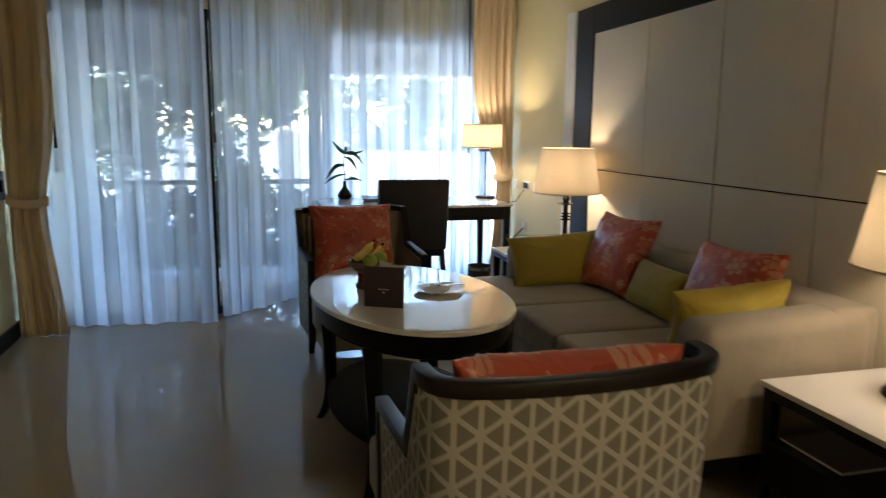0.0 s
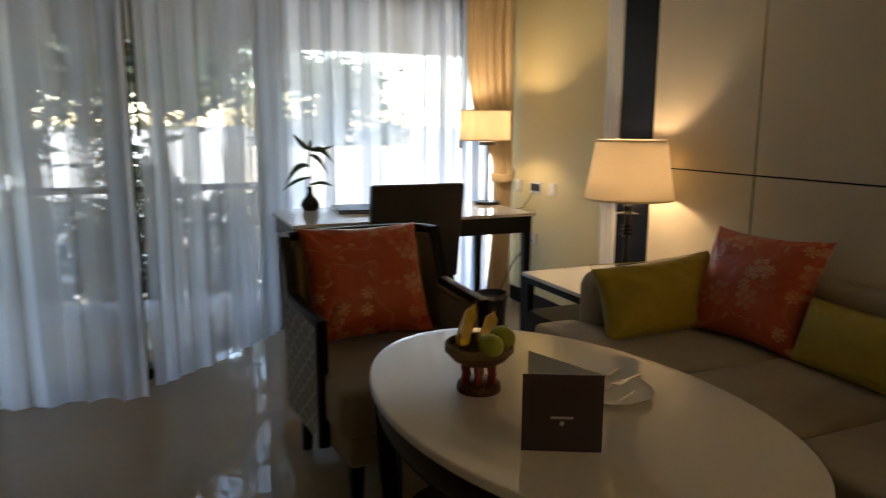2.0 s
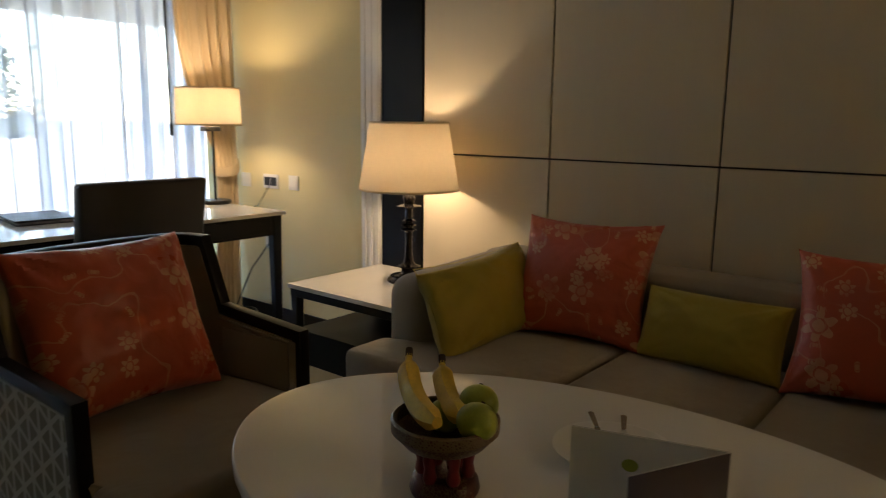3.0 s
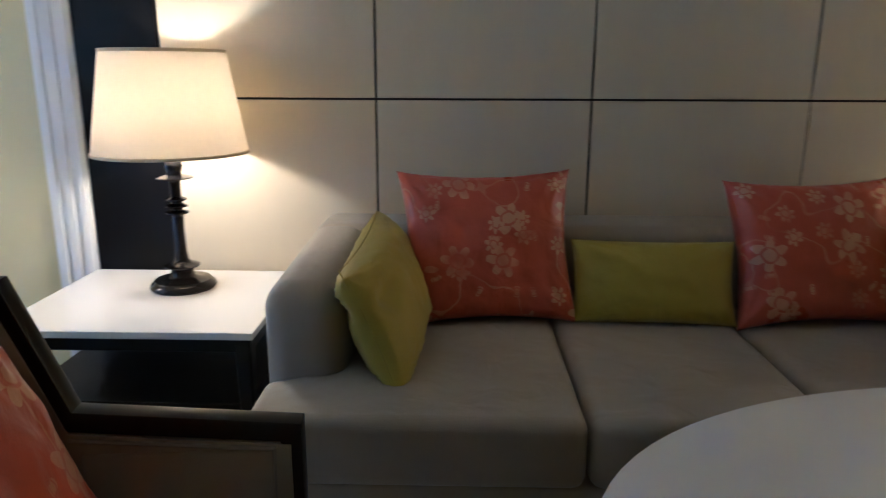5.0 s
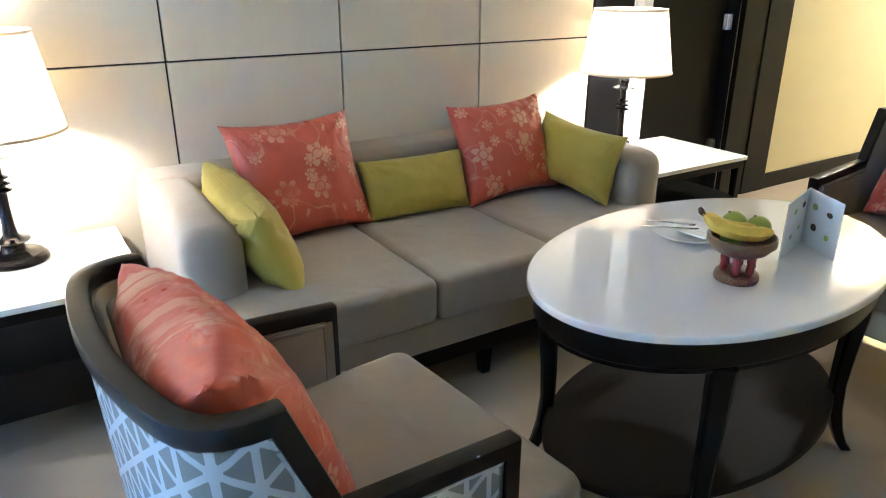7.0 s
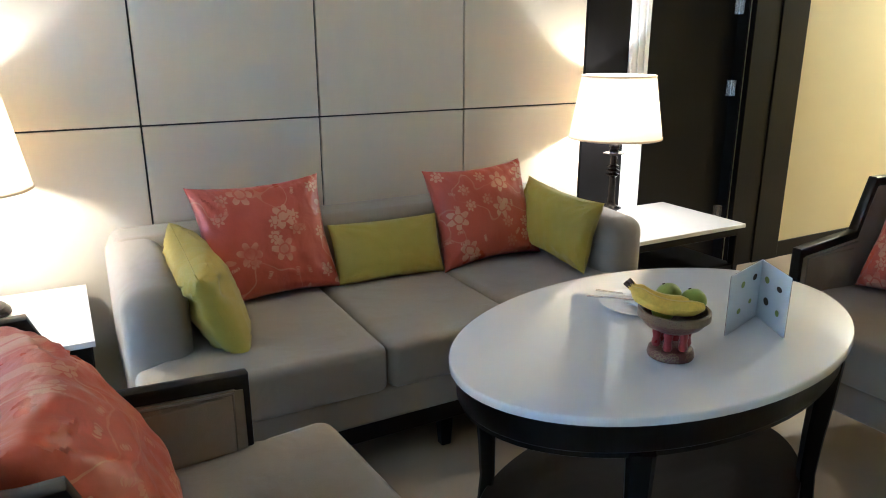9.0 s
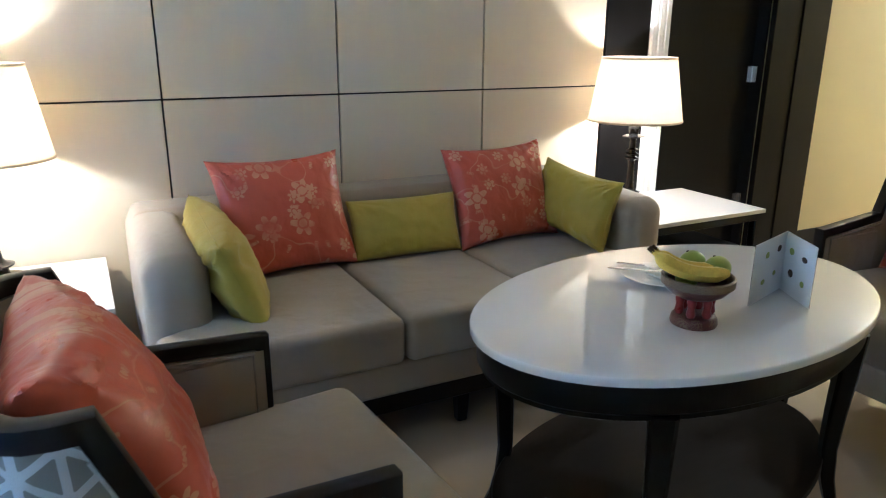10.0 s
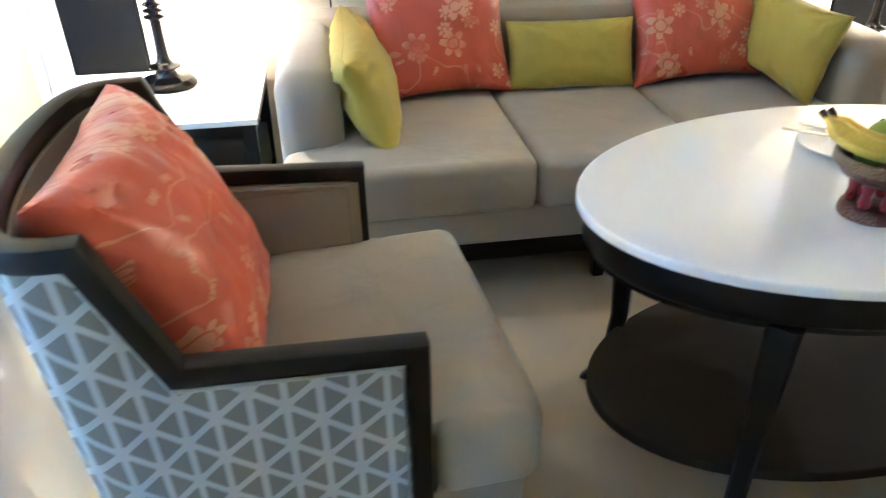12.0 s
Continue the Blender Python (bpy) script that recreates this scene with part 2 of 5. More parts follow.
def lattice():
    """Woven triangle lattice of pale bands on grey-green, in UV metres."""
    m = mat("triangle_lattice_fabric", (0.195, 0.19, 0.16), 0.7, var=0.1, scale=8, fine=400, bump=0.2)
    t = m.node_tree
    p = t.nodes["Principled BSDF"]
    s = t.nodes.new("ShaderNodeSeparateXYZ")
    t.links.new(uv_node(t), s.inputs[0])
    h, v = 0.053, 0.083
    total = None
    for a, b in ((1 / h, 0.0), (0.5 / h, 1 / v), (-0.5 / h, 1 / v)):
        dot = mth(t, "ADD", mth(t, "MULTIPLY", s.outputs[0], a), mth(t, "MULTIPLY", s.outputs[1], b))
        near = mth(t, "SUBTRACT", 0.5, mth(t, "ABSOLUTE", mth(t, "SUBTRACT", mth(t, "FRACT", dot), 0.5)))
        d = mth(t, "DIVIDE", near, math.hypot(a, b) * 0.0066)
        g = mth(t, "EXPONENT", mth(t, "MULTIPLY", mth(t, "POWER", d, 4.0), -1.0))
        total = g if total is None else mth(t, "ADD", total, g)
    ragged = nd(t, "ShaderNodeTexNoise", Scale=260.0, Detail=1.0)
    t.links.new(uv_node(t), ragged.inputs["Vector"])
    k = mth(t, "GREATER_THAN", mth(t, "ADD", total, mth(t, "MULTIPLY", ragged.outputs["Fac"], 0.14)), 0.62)
    old = p.inputs["Base Color"].links[0].from_socket
    t.links.new(mixc(t, k, old, (0.45, 0.448, 0.43)), p.inputs["Base Color"])
    b = nd(t, "ShaderNodeBump", Strength=0.35, Distance=0.002)
    t.links.new(k, b.inputs["Height"])
    t.links.new(p.inputs["Normal"].links[0].from_socket, b.inputs["Normal"])
    t.links.new(b.outputs[0], p.inputs["Normal"])
    return m


CORAL, LATTICE = rumple(coral(), 13, 0.014), lattice()
rumple(LIME, 11, 0.010)


def thin(name, colour, transparent, translucent, rough=1.0, count=0.0):
    """Thin cloth: part open weave, part light passed on, part reflected."""
    m = bpy.data.materials.new(name)
    m.use_nodes = True
    t = m.node_tree
    t.nodes.remove(t.nodes["Principled BSDF"])
    out = t.nodes["Material Output"]
    geo = t.nodes.new("ShaderNodeNewGeometry")
    n = nd(t, "ShaderNodeTexNoise", Scale=60.0, Detail=3.0)
    t.links.new(geo.outputs["Position"], n.inputs["Vector"])
    col = mixc(t, n.outputs["Fac"], tuple(c * 0.94 for c in colour), colour)
    d = nd(t, "ShaderNodeBsdfDiffuse", Roughness=rough)
    tr = t.nodes.new("ShaderNodeBsdfTranslucent")
    t.links.new(col, d.inputs[0])
    t.links.new(col, tr.inputs[0])
    m1 = nd(t, "ShaderNodeMixShader", Fac=translucent)
    t.links.new(d.outputs[0], m1.inputs[1])
    t.links.new(tr.outputs[0], m1.inputs[2])
    res = m1.outputs[0]
    if transparent:
        m2 = nd(t, "ShaderNodeMixShader", Fac=transparent)
        op = t.nodes.new("ShaderNodeBsdfTransparent")
        t.links.new(res, m2.inputs[1])
        t.links.new(op.outputs[0], m2.inputs[2])
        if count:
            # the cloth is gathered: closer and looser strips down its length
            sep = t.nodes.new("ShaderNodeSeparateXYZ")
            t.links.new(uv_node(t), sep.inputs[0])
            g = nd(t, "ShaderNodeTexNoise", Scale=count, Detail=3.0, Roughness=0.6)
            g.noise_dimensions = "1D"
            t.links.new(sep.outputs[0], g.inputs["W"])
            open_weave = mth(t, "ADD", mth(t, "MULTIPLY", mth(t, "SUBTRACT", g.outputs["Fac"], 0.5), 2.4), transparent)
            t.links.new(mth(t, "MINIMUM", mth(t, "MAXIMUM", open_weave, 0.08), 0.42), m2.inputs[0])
        res = m2.outputs[0]
    t.links.new(res, out.inputs[0])
    return m


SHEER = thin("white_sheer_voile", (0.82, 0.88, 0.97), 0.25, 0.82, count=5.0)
SHADE = thin("cream_lampshade_linen", (0.84, 0.77, 0.65), 0.0, 0.37)


def clear_glass():
    m = bpy.data.materials.new("window_glass")
    m.use_nodes = True
    t = m.node_tree
    t.nodes.remove(t.nodes["Principled BSDF"])
    fr = nd(t, "ShaderNodeFresnel", IOR=1.45)
    a = t.nodes.new("ShaderNodeBsdfTransparent")
    a.inputs[0].default_value = (0.93, 0.96, 0.96, 1)
    g = nd(t, "ShaderNodeBsdfGlossy", Roughness=0.02)
    mx = t.nodes.new("ShaderNodeMixShader")
    t.links.new(mth(t, "MINIMUM", fr.outputs[0], 0.14), mx.inputs[0])
    t.links.new(a.outputs[0], mx.inputs[1])
    t.links.new(g.outputs[0], mx.inputs[2])
    t.links.new(mx.outputs[0], t.nodes["Material Output"].inputs[0])
    return m


GLASS = clear_glass()


def glowing(name, colour, strength):
    m = bpy.data.materials.new(name)
    m.use_nodes = True
    p = m.node_tree.nodes["Principled BSDF"]
    p.inputs["Base Color"].default_value = (*colour, 1)
    p.inputs["Emission Color"].default_value = (*colour, 1)
    p.inputs["Emission Strength"].default_value = strength
    return m


BULB = glowing("lit_bulb", (1.0, 0.8, 0.55), 12)

# ---- mesh helpers ----


def part(name, bm, material, parent=None, label="", smooth=False):
    me = bpy.data.meshes.new(name)
    bmesh.ops.recalc_face_normals(bm, faces=bm.faces[:])
    if smooth:
        for f in bm.faces:
            f.smooth = True
        for e in bm.edges:
            if len(e.link_faces) == 2 and e.calc_face_angle(0) > 0.7:
                e.smooth = False
    bm.to_mesh(me)
    bm.free()
    me.materials.append(material)
    o = new(name, me)
    if parent is not None:
        o.parent = parent
    if label:
        o["label"] = label
    return o


def thing(name, at, label, category, group="", rz=0.0):
    o = new(name)
    o.empty_display_size = 0.1
    o.matrix_basis = pose(*at, 0, 0, rz)
    return tagged(o, label, category, group)


def join(bm, extra):
    me = bpy.data.meshes.new("tmp")
    extra.to_mesh(me)
    extra.free()
    bm.from_mesh(me)
    bpy.data.meshes.remove(me)
    return bm


def box(lo, hi, bevel=0.0, seg=2, into=None):
    bm = bmesh.new()
    bmesh.ops.create_cube(bm, size=1.0)
    for v in bm.verts:
        v.co = Vector([(lo[k] + hi[k]) / 2 + v.co[k] * (hi[k] - lo[k]) for k in range(3)])
    if bevel:
        bmesh.ops.bevel(bm, geom=bm.edges[:], offset=bevel, segments=seg, profile=0.5, affect="EDGES")
    return join(into, bm) if into is not None else bm


def prism(poly, z0, z1, bevel=0.0, seg=2, into=None, vertical=True):
    bm = bmesh.new()
    low = [bm.verts.new((x, y, z0)) for x, y in poly]
    high = [bm.verts.new((x, y, z1)) for x, y in poly]
    bm.faces.new(low[::-1])
    bm.faces.new(high)
    n = len(poly)
    for i in range(n):
        bm.faces.new((low[i], low[(i + 1) % n], high[(i + 1) % n], high[i]))
    if bevel:
        edges = bm.edges[:] if vertical else [e for e in bm.edges if abs(e.verts[0].co.z - e.verts[1].co.z) < 1e-6]
        bmesh.ops.bevel(bm, geom=edges, offset=bevel, segments=seg, profile=0.5, affect="EDGES")
    return join(into, bm) if into is not None else bm


def lathe(profile, n=32, at=(0, 0, 0), closed=False, into=None, sx=1.0, sy=1.0):
    bm = bmesh.new()
    rings = []
    for r, z in profile:
        rings.append([bm.verts.new((at[0] + sx * r * math.cos(2 * math.pi * i / n), at[1] + sy * r * math.sin(2 * math.pi * i / n), at[2] + z)) for i in range(n)])
    pairs = list(zip(rings, rings[1:])) + ([(rings[-1], rings[0])] if closed else [])
    for a, b in pairs:
        for i in range(n):
            bm.faces.new((a[i], a[(i + 1) % n], b[(i + 1) % n], b[i]))
    if not closed:
        if profile[0][0] > 1e-4:
            bm.faces.new(rings[0][::-1])
        if profile[-1][0] > 1e-4:
            bm.faces.new(rings[-1])
    bmesh.ops.remove_doubles(bm, verts=bm.verts[:], dist=1e-6)
    return join(into, bm) if into is not None else bm


def sweep(path, section, closed=False, side=None, into=None):
    """A section of (across, up) points carried along a path of 3D points, mitred at its corners."""
    bm = bmesh.new()
    pts = [Vector(p) for p in path]
    rings = []
    n = len(pts)
    for i, p in enumerate(pts):
        a = pts[i] - pts[i - 1] if (i > 0 or closed) else pts[1] - pts[0]
        b = pts[(i + 1) % n] - pts[i] if (i < n - 1 or closed) else a
        a, b = a.normalized(), b.normalized()
        tan = (a + b).normalized()
        s = side[i] if side else Vector((0, 0, 1)).cross(tan)
        if s.length < 1e-5:
            s = Vector((1, 0, 0))
        s = (s - tan * s.dot(tan)).normalized()
        up = tan.cross(s)
        stretch = 1 / max(0.35, math.sqrt((1 + a.dot(b)) / 2))
        bend = (b - a)
        if bend.length > 1e-4:
            bend.normalize()
            ks, ku = abs(bend.dot(s)), abs(bend.dot(up))
        else:
            ks = ku = 0
        rings.append([bm.verts.new(p + s * (q[0] * (1 + (stretch - 1) * ks)) + up * (q[1] * (1 + (stretch - 1) * ku))) for q in section])
    m = len(section)
    span = n if closed else n - 1
    for i in range(span):
        r, q = rings[i], rings[(i + 1) % n]
        for j in range(m):
            bm.faces.new((r[j], r[(j + 1) % m], q[(j + 1) % m], q[j]))
    if not closed:
        bm.faces.new(rings[0][::-1])
        bm.faces.new(rings[-1])
    return join(into, bm) if into is not None else bm


def circle_section(r, n=8):
    return [(r * math.cos(2 * math.pi * i / n), r * math.sin(2 * math.pi * i / n)) for i in range(n)]


def soft_rect(w, h, c):
    a, b = w / 2, h / 2
    k = c * 0.3
    return [(-a + c, -b), (a - c, -b), (a - k, -b + k), (a, -b + c), (a, b - c), (a - k, b - k), (a - c, b), (-a + c, b), (-a + k, b - k), (-a, b - c), (-a, -b + c), (-a + k, -b + k)]


def taper_leg(x, y, z1, top, foot, into=None, lean=(0, 0)):
    bm = bmesh.new()
    rings = []
    for z, w, k in ((FZ, foot, 1.0), ((z1 + FZ) * 0.5, (top + foot) / 2, 0.5), (z1, top, 0.0)):
        c = w * 0.12
        a = w / 2
        rings.append([bm.verts.new((x + lean[0] * k + px, y + lean[1] * k + py, z)) for px, py in ((-a + c, -a), (a - c, -a), (a, -a + c), (a, a - c), (a - c, a), (-a + c, a), (-a, a - c), (-a, -a + c))])
    for r, q in zip(rings, rings[1:]):
        for j in range(8):
            bm.faces.new((r[j], r[(j + 1) % 8], q[(j + 1) % 8], q[j]))
    bm.faces.new(rings[0][::-1])
    bm.faces.new(rings[-1])
    return join(into, bm) if into is not None else bm


def structure(name, bm, material, label, category, smooth=False):
    return tagged(part(name, bm, material, None, "", smooth), label, category, "", "structure")

# ---- the room ----
XE, XW, YS, CEILING = 3.0, -1.06, -3.2, 2.72
floor = structure("floor", box((XW - 0.2, YS - 0.2, FZ - 0.1), (XE + 0.2, 6.5, FZ)), FLOOR, "polished cream stone-look tile floor with mirror gloss", "floor")
ceiling = structure("ceiling", box((XW - 0.2, YS - 0.2, CEILING), (XE + 0.4, 6.5, CEILING + 0.15)), CEIL, "plain white painted ceiling", "ceiling")

DOOR_Y0, DOOR_Y1, DOOR_H = 0.18, 1.02, 2.12
bm = box((XE, 4.952, FZ), (XE + 0.2, 6.5, CEILING))
box((XE, YS, FZ), (XE + 0.2, -0.32, CEILING), into=bm)
box((XE, 1.04, 2.25), (XE + 0.2, 4.952, CEILING), into=bm)
box((XE + 0.03, 1.04, FZ), (XE + 0.2, 4.952, 2.25), into=bm)
box((XE, -0.32, 2.25), (XE + 0.2, 1.04, CEILING), into=bm)
box((XE + 0.03, -0.32, FZ), (XE + 0.2, DOOR_Y0, 2.25), into=bm)
box((XE + 0.03, DOOR_Y0, DOOR_H), (XE + 0.2, 1.04, 2.25), into=bm)
wall_east = structure("wall_east", bm, YELLOW, "pale yellow painted wall", "wall")
wall_west = structure("wall_west", box((XW - 0.2, YS, FZ), (XW, 5.33, CEILING)), YELLOW, "pale yellow painted wall", "wall")
wall_south = structure("wall_south", box((XW - 0.2, YS - 0.2, FZ), (XE + 0.2, YS, CEILING)), YELLOW, "pale yellow painted wall", "wall")

# panelled feature wall behind the sofa: four bays, two rows, a dark frame and white pilasters
Y0, Y1, SPLIT, TOP = 1.49, 4.505, 1.085, 2.07
feature = structure("wall_panelling", box((XE + 0.012, Y0, FZ), (XE + 0.028, Y1, TOP)), GROOVE, "beige fabric wall panels with thin dark joints behind the sofa", "wall panelling")
bay = (Y1 - Y0) / 4
for i in range(4):
    for z0, z1 in ((FZ, SPLIT - 0.004), (SPLIT + 0.004, TOP)):
        part("panel", box((XE - 0.004, Y0 + i * bay + 0.004, z0), (XE + 0.0118, Y0 + (i + 1) * bay - 0.004, z1), 0.0015, 1), PANEL, feature)
for name, y0, y1 in (("trim_dark_north", 4.508, 4.797), ("trim_dark_south", 1.185, 1.487)):
    structure(name, box((XE - 0.012, y0, FZ), (XE + 0.028, y1, TOP + 0.2), 0.002, 1), WENGE, "dark wood vertical board framing the wall panels", "trim")
structure("trim_dark_top", box((XE - 0.012, Y0, TOP + 0.004), (XE + 0.028, Y1, TOP + 0.2), 0.002, 1), WENGE, "dark wood board above the wall panels", "trim")
for name, y0, y1 in (("trim_white_north", 4.80, 4.95), ("trim_white_south", 1.042, 1.183)):
    bm = box((XE - 0.02, y0, FZ), (XE + 0.028, y1, 2.27), 0.003, 1)
    for k in range(3):
        yy = y0 + (y1 - y0) * (k + 0.5) / 3
        box((XE - 0.028, yy - 0.016, FZ), (XE - 0.019, yy + 0.016, 2.27), 0.004, 2, into=bm)
    structure(name, bm, WHITE, "white fluted pilaster beside the wall panels", "trim")

# door
door = structure("door_1", box((XE + 0.10, DOOR_Y0 + 0.02, FZ + 0.005), (XE + 0.145, DOOR_Y1, DOOR_H - 0.02), 0.003, 1), WENGE, "closed dark wood door in a dark frame", "door")
bm = box((XE - 0.022, -0.318, FZ), (XE + 0.028, -0.06, 2.25), 0.004)
box((XE - 0.012, -0.06, FZ), (XE + 0.028, DOOR_Y0 - 0.004, 2.25), 0.003, into=bm)
box((XE + 0.03, DOOR_Y0 - 0.004, FZ), (XE + 0.2, DOOR_Y0 + 0.016, DOOR_H), 0.002, 1, into=bm)
part("door_frame", bm, WENGE, door)
part("door_head", box((XE - 0.015, DOOR_Y0, DOOR_H - 0.015), (XE + 0.2, 1.04, 2.25), 0.003, 1), WENGE, door)
for z in (0.3, 1.12, 1.62, 1.95):
    bm = box((XE + 0.06, DOOR_Y0 + 0.016, z - 0.05), (XE + 0.099, DOOR_Y0 + 0.021, z + 0.05), 0.001, 1)
    box((XE + 0.094, DOOR_Y0 + 0.03, z - 0.05), (XE + 0.0995, DOOR_Y0 + 0.062, z + 0.05), 0.001, 1, into=bm)
    lathe([(0.0065, -0.05), (0.0065, 0.05)], 10, (XE + 0.09, DOOR_Y0 + 0.026, z), into=bm)
    part("hinge", bm, STEEL, door, "brushed steel butt hinge")

# skirting
for name, lo, hi in (("baseboard_east_north", (XE - 0.016, 4.955, FZ), (XE - 0.0005, 6.25, FZ + 0.115)), ("baseboard_east_south", (XE - 0.016, YS + 0.002, FZ), (XE - 0.0005, -0.321, FZ + 0.115)),
                     ("baseboard_west", (XW + 0.0005, 3.82, FZ), (XW + 0.016, 5.1, FZ + 0.115))):
    structure(name, box(lo, hi, 0.003, 2), WENGE, "dark wood skirting board", "baseboard")

# wall with television on the west side
TVX, TVY = -0.865, 3.755
bm = box((XW, YS + 0.01, FZ), (TVX - 0.006, TVY - 0.002, CEILING - 0.01))
tv_wall = structure("wall_tv", bm, GROOVE, "cream panelled wall carrying the television", "wall")
for y0, y1 in ((YS + 0.01, 0.9), (0.902, 2.1), (2.102, 3.28), (3.282, TVY)):
    part("panel", box((TVX - 0.006, y0, FZ + 0.16), (TVX, y1, CEILING - 0.02), 0.002, 1), CREAM, tv_wall)
    part("plinth", box((TVX - 0.006, y0, FZ), (TVX + 0.014, y1, FZ + 0.156), 0.004, 1), CREAM, tv_wall)
structure("trim_tv_wall", box((XW, TVY, FZ), (TVX + 0.012, TVY + 0.06, CEILING - 0.01), 0.003, 1), WENGE, "dark wood edge strip at the end of the television wall", "trim")

# ---- windows: three runs, the middle one set diagonally ----
RUNS = (((XW - 0.2, 5.17), (0.22, 5.17), 1), ((0.22, 5.17), (1.17, 6.3), 1), ((1.17, 6.3), (3.2, 6.3), 1))
HEAD = 2.22
for i, (a, b, n) in enumerate(RUNS):
    A, B = Vector((*a, 0)), Vector((*b, 0))
    L = (B - A).length
    m = Matrix.Translation(A) @ Matrix.Rotation(math.atan2(B.y - A.y, B.x - A.x), 4, "Z")
    wall = structure("wall_north_%d" % (i + 1), box((0, 0.0, HEAD), (L, 0.16, CEILING)), YELLOW, "painted wall above the window", "wall")
    wall.matrix_basis = m
    w = thing("window_%d" % (i + 1), (0, 0, 0), "tall dark-framed glass balcony window behind sheer curtains", "window")
    w["kind"] = "structure"
    w.matrix_basis = m
    bm = box((0, 0.02, FZ), (L, 0.10, FZ + 0.06), 0.003, 1)
    box((0, 0.02, HEAD - 0.07), (L, 0.10, HEAD - 0.001), 0.003, 1, into=bm)
    part("window_rail", bm, WENGE, w)
    for k in range(n + 1):
        x = min(max(L * k / n, 0.04), L - 0.04)
        part("window_post", box((x - 0.04, 0.015, FZ + 0.06), (x + 0.04, 0.105, HEAD - 0.07), 0.003, 1), WENGE, w)
    for k in range(n):
        p = part("pane", box((L * k / n + 0.04, 0.055, FZ + 0.06), (L * (k + 1) / n - 0.04, 0.061, HEAD - 0.07)), GLASS, w)
        p.visible_shadow = False

# curtains ---------------------------------------------------------------


def curtain(name, line, z0, z1, amp, wave, material, label, seed, pull=None, hem=0.0, thick=0.0, rows=26, step=0.012, group="", omega=0.0):
    """Cloth hung along a plan line, in uneven folds. pull(t, z): (place along the line, fold depth) at the height z."""
    rnd = random.Random(seed)
    pts = [Vector(p) for p in line]
    cum = [0.0]
    for p, q in zip(pts, pts[1:]):
        cum.append(cum[-1] + (q - p).length)
    L = cum[-1]

    def at(s):
        s = min(max(s, 0.0), L - 1e-6)
        for i in range(len(pts) - 1):
            if s <= cum[i + 1]:
                k = (s - cum[i]) / (cum[i + 1] - cum[i])
                d = (pts[i + 1] - pts[i]).normalized()
                return pts[i].lerp(pts[i + 1], k), Vector((-d.y, d.x))
    n = int(L * 1.0 / step)
    folds = []
    ph = rnd.random() * 6
    for i in range(n + 1):
        folds.append(ph)
        ph += 2 * math.pi * step / wave * (0.65 + 0.7 * noise.noise(Vector((i * step * 3.1, seed * 7.7, 0))) + 0.35)
    bm = bmesh.new()
    uvl = bm.loops.layers.uv.new("UVMap")
    grid = []
    for j in range(rows + 1):
        z = z0 + (z1 - z0) * j / rows
        row = []
        for i in range(n + 1):
            s = L * i / n
            depth = amp * (0.85 + 0.9 * noise.noise(Vector((s * 3.0, z * 0.35, seed))))
            if pull:
                s2, fd = pull(s / L, z)
                s, depth = s2 * L, depth * fd
            p, nn = at(s + (omega * math.sin(2 * folds[i]) * (depth / amp) if 0 < i < n else 0.0))
            sway = 0.012 * noise.noise(Vector((s * 1.7, z * 1.4, seed + 3)))
            off = depth * math.sin(folds[i] + 0.35 * noise.noise(Vector((i * step * 2, z * 0.9, seed)))) + depth * 0.3 * math.sin(2.3 * folds[i] + seed) + sway
            q = p + nn * off
            zz = z + (hem * noise.noise(Vector((s * 4, 0, seed))) if j == 0 else 0)
            row.append(bm.verts.new((q.x, q.y, max(zz, FZ + 0.004))))
        grid.append(row)
    for j in range(rows):
        for i in range(n):
            f = bm.faces.new((grid[j][i], grid[j][i + 1], grid[j + 1][i + 1], grid[j + 1][i]))
            for l, k in zip(f.loops, (i, i + 1, i + 1, i)):
                l[uvl].uv = (L * k / n + seed, l.vert.co.z)
    o = part(name, bm, material, None, "", True)
    if thick:
        so = o.modifiers.new("thickness", "SOLIDIFY")
        so.thickness = thick
    return tagged(o, label, "curtain", group)


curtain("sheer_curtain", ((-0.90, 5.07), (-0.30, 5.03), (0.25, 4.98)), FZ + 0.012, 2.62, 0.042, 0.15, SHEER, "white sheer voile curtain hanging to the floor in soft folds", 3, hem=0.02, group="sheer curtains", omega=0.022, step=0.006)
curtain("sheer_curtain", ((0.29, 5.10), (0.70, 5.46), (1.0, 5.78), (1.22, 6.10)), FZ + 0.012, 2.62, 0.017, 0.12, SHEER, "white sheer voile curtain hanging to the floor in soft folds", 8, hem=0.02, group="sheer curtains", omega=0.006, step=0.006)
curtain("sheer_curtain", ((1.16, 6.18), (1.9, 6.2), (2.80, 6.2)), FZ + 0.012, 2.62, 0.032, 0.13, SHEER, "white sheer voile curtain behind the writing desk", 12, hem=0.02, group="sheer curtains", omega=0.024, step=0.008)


def tied_left(t, z):
    k = math.exp(-((z - 0.82) / 0.42) ** 2) if z > 0.82 else math.exp(-((z - 0.82) / 0.7) ** 2)
    return t * (1 - 0.3 * k), 1 - 0.35 * k


def tied_right(t, z):
    k = math.exp(-((z - 0.88) / 0.5) ** 2) if z > 0.88 else math.exp(-((z - 0.88) / 1.6) ** 2)
    return 1 - (1 - t) * (1 - 0.6 * k), 1 - 0.3 * k


